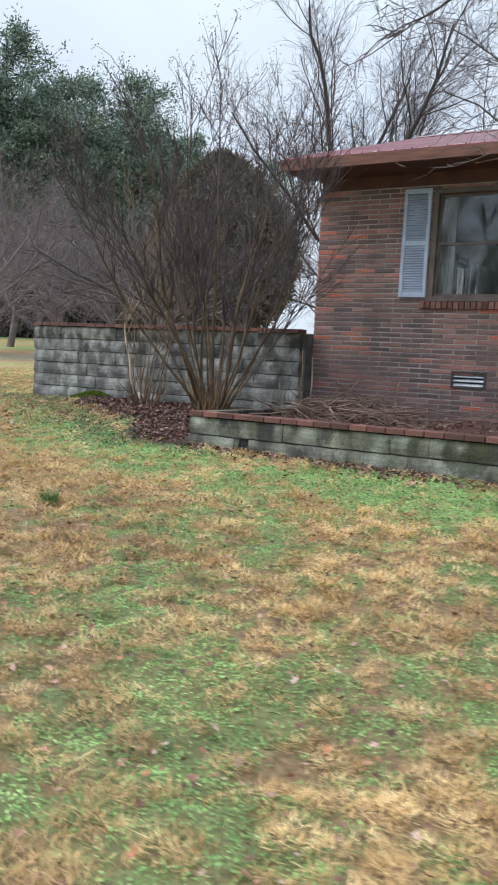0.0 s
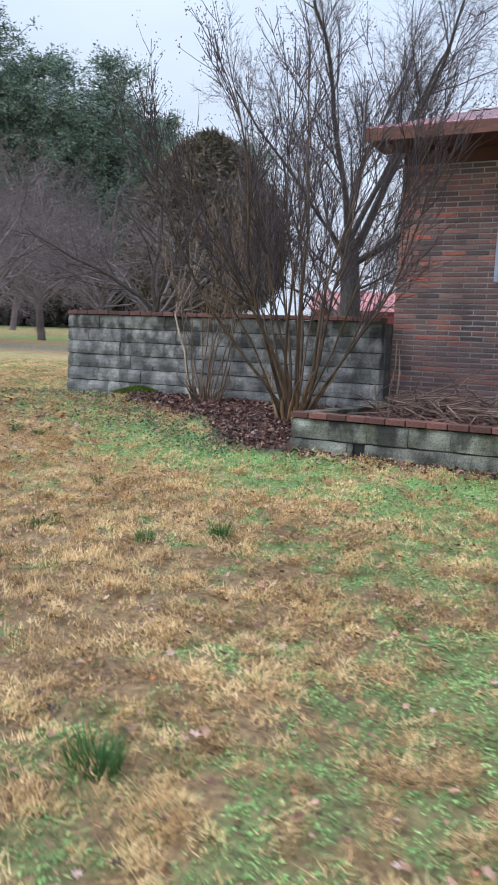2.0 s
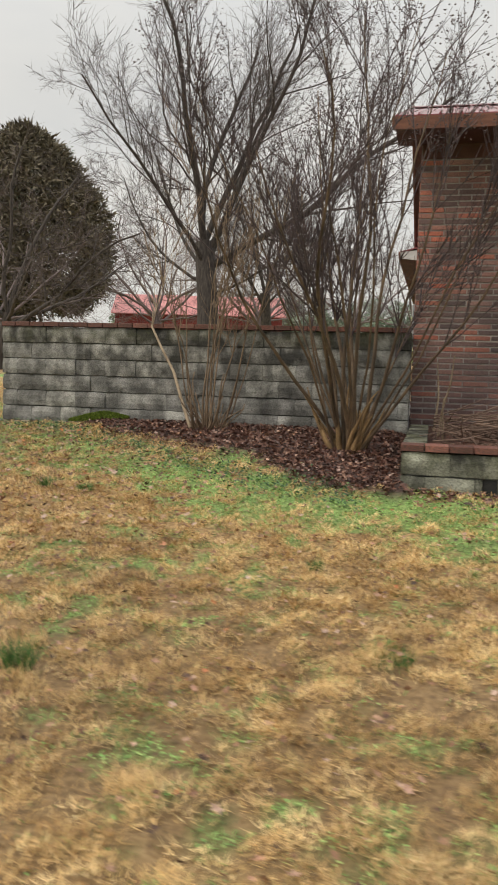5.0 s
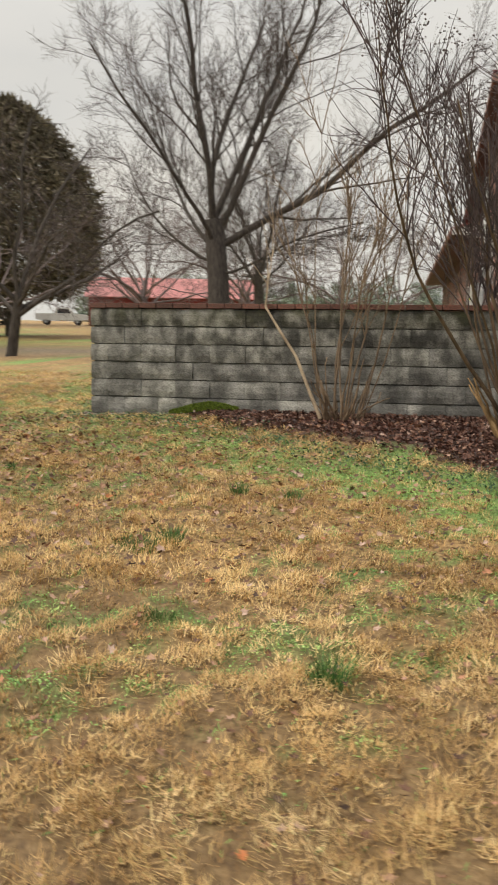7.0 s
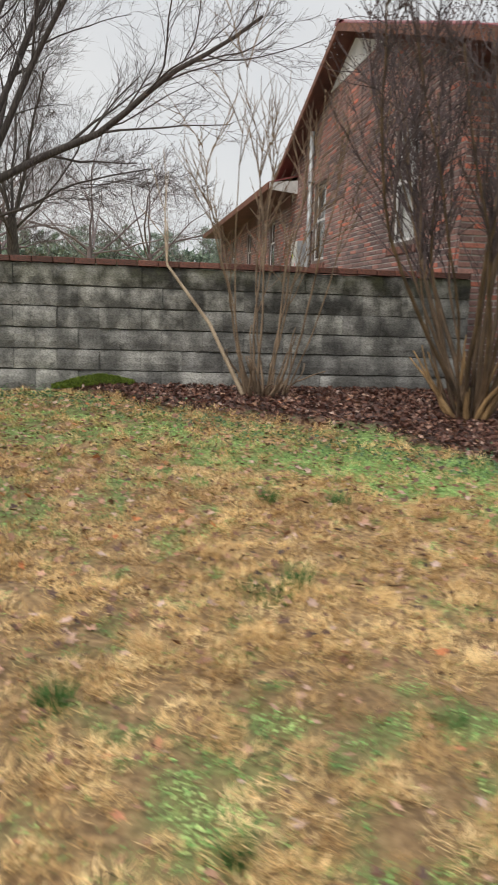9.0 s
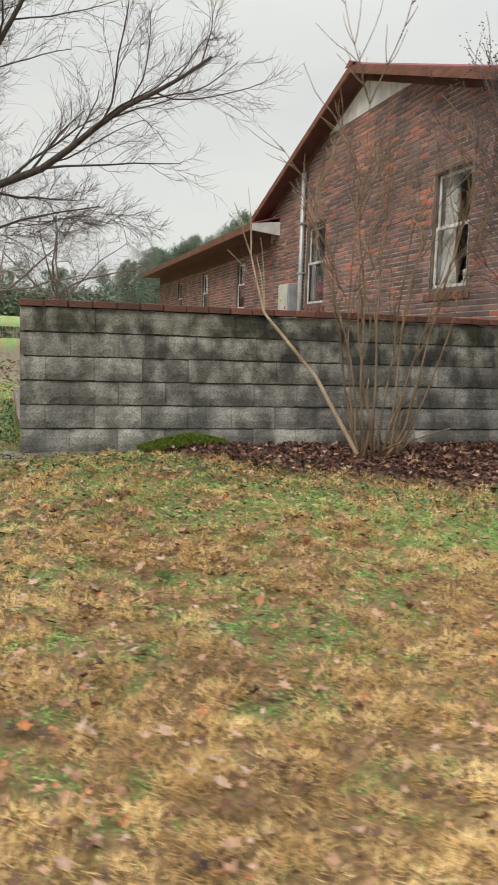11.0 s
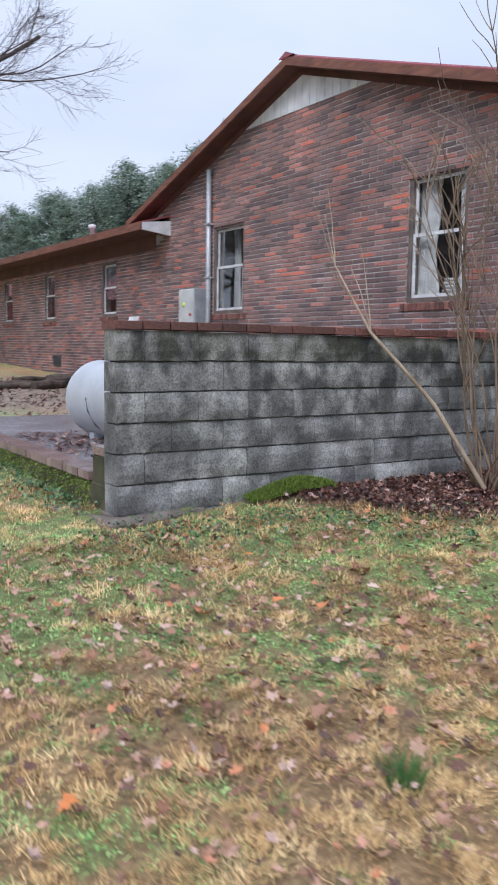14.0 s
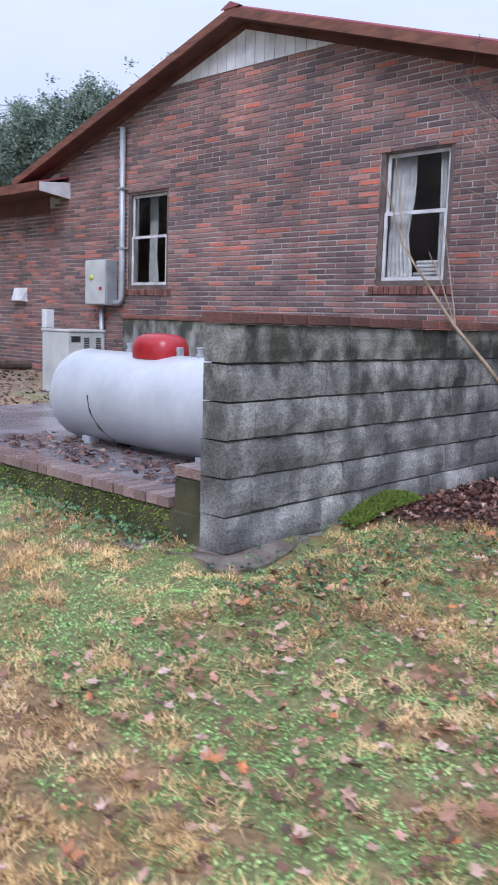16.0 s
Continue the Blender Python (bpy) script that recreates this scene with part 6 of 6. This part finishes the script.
for _ in range(4200):
    y = rs.uniform(0.45, 4.4)
    z = 0.18 - 0.26 * rs.random() ** 1.2
    p = Vector((0.004, y, z))
    d = Vector((-1, rs.gauss(0, .5), rs.gauss(-0.3, .5))).normalized() * rs.uniform(0.008, 0.022)
    s = Vector((0, rs.gauss(0, 1), rs.gauss(0, 1))).normalized() * 0.006
    g.add([p - s, p + s, p + d], [(0, 1, 2)])
solid("moss_cushion", g, M_MOSS, "moss growing over the patio footing", "moss", kind="stuff")


# ---- far things ----
def barn():
    ang = -16.0
    cx, cy = -19.5, 76.0
    m = pose(cx, cy, gz1(cx, cy) + 0.1, 0, 0, 14)
    t = new("red_barn")
    t.matrix_basis = m
    ORIGIN[t] = Vector((0, 0, 0))
    tagged(t, "long low red barn with a red metal roof painted pink as if reflecting sky", "barn")
    L, W, H, R = 9.0, 8.0, 3.1, 5.3
    g = Geo()
    n = 120
    cols = [(-L + 2 * L * k / n, 0.0 if k % 4 else 0.025) for k in range(n + 1)]
    g.add([(x, y, z) for x, y in cols for z in (0.0, H)], [(2 * k, 2 * k + 2, 2 * k + 3, 2 * k + 1) for k in range(n)])
    part("wall", g, M_BARN, t, "red board wall")
    for s in (-1, 1):
        g = Geo()
        xx = s * L
        g.add([(xx, 0.12, 0), (xx, W, 0), (xx, W, H), (xx, W / 2, R - 0.1), (xx, 0.12, H), (xx - s * 0.12, 0.12, 0), (xx - s * 0.12, W, 0), (xx - s * 0.12, W, H), (xx - s * 0.12, W / 2, R - 0.1), (xx - s * 0.12, 0.12, H)],
              [(0, 1, 2, 3, 4), (9, 8, 7, 6, 5), (0, 4, 9, 5), (1, 0, 5, 6)])
        part("wall", g, M_BARN, t)
    part("wall", Geo().box(-L, W - 0.12, 0, L, W, H), M_BARN, t)
    for y0, y1 in ((-0.5, W / 2), (W + 0.5, W / 2)):
        g = Geo()
        za = H - 0.15
        a = [(-L - 0.4, y0, za), (L + 0.4, y0, za), (L + 0.4, y1, R), (-L - 0.4, y1, R)]
        g.add(a + [(p, q, r + 0.08) for p, q, r in a], [(3, 2, 1, 0), (4, 5, 6, 7), (0, 1, 5, 4), (1, 2, 6, 5), (3, 0, 4, 7)])
        part("roof", g, M_BARN_ROOF, t, "red metal roof, its sky reflection painted pink")
    part("door", Geo().box(-3, -0.06, 0, 0.5, -0.005, 2.6), M_BARN, t)


barn()


def truck():
    x, y = -30.6, 72.5
    t = new("pickup_truck")
    t.matrix_basis = pose(x, y, gz1(x, y) + 0.05, 0, 0, 17)
    ORIGIN[t] = Vector((0, 0, 0))
    tagged(t, "white pickup truck parked beside the barn", "truck")
    g = Geo()
    side = [(-2.65, 0.55), (-2.65, 1.12), (-0.75, 1.15), (-0.55, 1.72), (0.75, 1.74), (1.25, 1.18), (2.55, 1.05), (2.68, 0.85), (2.68, 0.5), (1.95, 0.45), (1.2, 0.45), (-1.2, 0.45), (-2.0, 0.45)]
    n = len(side)
    g.add([(a, -0.88, b) for a, b in side] + [(a, 0.88, b) for a, b in side], [tuple(range(n)), tuple(range(2 * n - 1, n - 1, -1))] + [(k, k + n, (k + 1) % n + n, (k + 1) % n) for k in range(n)])
    part("body", g, M_TRUCK, t)
    for s in (-1, 1):
        g = Geo()
        yy = s * 0.885
        g.add([(-0.45, yy, 1.18), (0.95, yy, 1.18), (0.62, yy, 1.62), (-0.38, yy, 1.62), (-0.45, yy - s * 0.02, 1.18), (0.95, yy - s * 0.02, 1.18), (0.62, yy - s * 0.02, 1.62), (-0.38, yy - s * 0.02, 1.62)], [(0, 1, 2, 3), (4, 7, 6, 5)])
        part("side_window", g, M_TRUCK_GLASS, t)
        for wx in (-1.6, 1.6):
            g = Geo()
            g.lathe((wx, yy - 0.12 * s - 0.1, 0.36), (0, 1, 0), [(0, 0.30), (0.02, 0.36), (0.2, 0.36), (0.22, 0.30)], 18)
            w = part("wheel", g, M_TYRE_HOLE, t)
            g = Geo()
            g.lathe((wx, yy - 0.12 * s - 0.115, 0.36), (0, 1, 0), [(0, 0.2), (0.25, 0.2)], 14)
            part("rim", g, M_GALV, w)


truck()
g = Geo()
for k in range(14):
    x = -1.5 + k * 0.42
    for r in range(3):
        g.soft_box(x, 28.5, gz1(2, 28.5) - 0.2 + r * 0.24, x + 0.41, 28.75, gz1(2, 28.5) + 0.03 + r * 0.24, 0.01, 1)
solid("low_wall", g, M_BLOCK, "low grey block wall across the back yard", "garden wall")

# ---- bricks last ----
def lay_bricks(wall, rows, place, size, near):
    """near(u, z): which bricks become pieces of their own; the rest join into one mesh."""
    unit = unit_brick("brick", M_BRICK_ONE, 0.08)
    rs, g, n = random.Random(61), Geo(), 0
    for p, q, lo, hi in rows:
        if n < 290 and near((p + q) / 2, (lo + hi) / 2):
            at, turn = place((p + q) / 2, (lo + hi) / 2, rs.uniform(-0.002, 0.002))
            piece("brick", unit, at, wall, turn, (q - p, 0.05, hi - lo))
            n += 1
        else:
            d = rs.uniform(-0.0025, 0.0025)
            size(g, p, q, lo, hi, d)
    bricks = part("brickwork", g, M_BRICK, wall)
    bricks["kind"] = "stuff"


COURSE_B, LONG_B = 0.068, 0.30


def on_course(low, high, z0):
    """An opening's foot and head moved to whole courses, so that the bricks run up to its frame."""
    return z0 + COURSE_B * math.ceil((low - z0) / COURSE_B - 1e-6), z0 + COURSE_B * math.floor((high - z0) / COURSE_B)


opens = [(a - FY, b - FY, *on_course(c - 0.10, d, -0.25)) for a, b, c, d in GABLE_WINDOWS + WING_WINDOWS]
rows = rows_of(WING_END - FY, -0.25, 5.2, COURSE_B, LONG_B, opens, lambda u: roof_line(FY + u) - 0.06 if u < BY - FY else 3.0)
rows = [r for r in rows if not (r[3] > 4.57 and abs(FY + (r[0] + r[1]) / 2 - RY) < 1.7)]


def side_box(g, p, q, lo, hi, d):
    x, y0, y1 = GX - 0.009 + d, FY + p, FY + q
    g.add([(x, y0 + .003, lo + .002), (x, y1 - .003, lo + .002), (x, y1 - .003, hi - .002), (x, y0 + .003, hi - .002), (GX + 0.004, y0, lo), (GX + 0.004, y1, lo), (GX + 0.004, y1, hi), (GX + 0.004, y0, hi)],
          [(3, 2, 1, 0), (0, 1, 5, 4), (1, 2, 6, 5), (2, 3, 7, 6), (3, 0, 4, 7)])


lay_bricks(wall_side, rows, lambda u, z, d: ((GX + 0.016 + d, FY + u, z), (0, 0, -math.pi / 2)), side_box, lambda u, z: 1.6 < FY + u < 6.5 and 1.3 < z < 3.1)
a, b, c, d = FRONT_WINDOW
opens = [(a - GX, b - GX, *on_course(c - 0.10, d, -0.2)), (7.31 - GX, 7.78 - GX, *on_course(0.565, 0.80, -0.2))]
rows = rows_of(9.8 - GX, -0.2, 3.28, COURSE_B, LONG_B, opens)


def front_box(g, p, q, lo, hi, d):
    y, x0, x1 = FY - 0.009 + d, GX + p, GX + q
    g.add([(x0 + .003, y, lo + .002), (x1 - .003, y, lo + .002), (x1 - .003, y, hi - .002), (x0 + .003, y, hi - .002), (x0, FY + 0.004, lo), (x1, FY + 0.004, lo), (x1, FY + 0.004, hi), (x0, FY + 0.004, hi)],
          [(0, 1, 2, 3), (4, 5, 1, 0), (5, 6, 2, 1), (6, 7, 3, 2), (7, 4, 0, 3)])


lay_bricks(wall_front, rows, lambda u, z, dd: ((GX + u, FY + 0.016 + dd, z), (0, 0, 0)), front_box, lambda u, z: GX + u < 7.3 and 0.3 < z < 2.6)
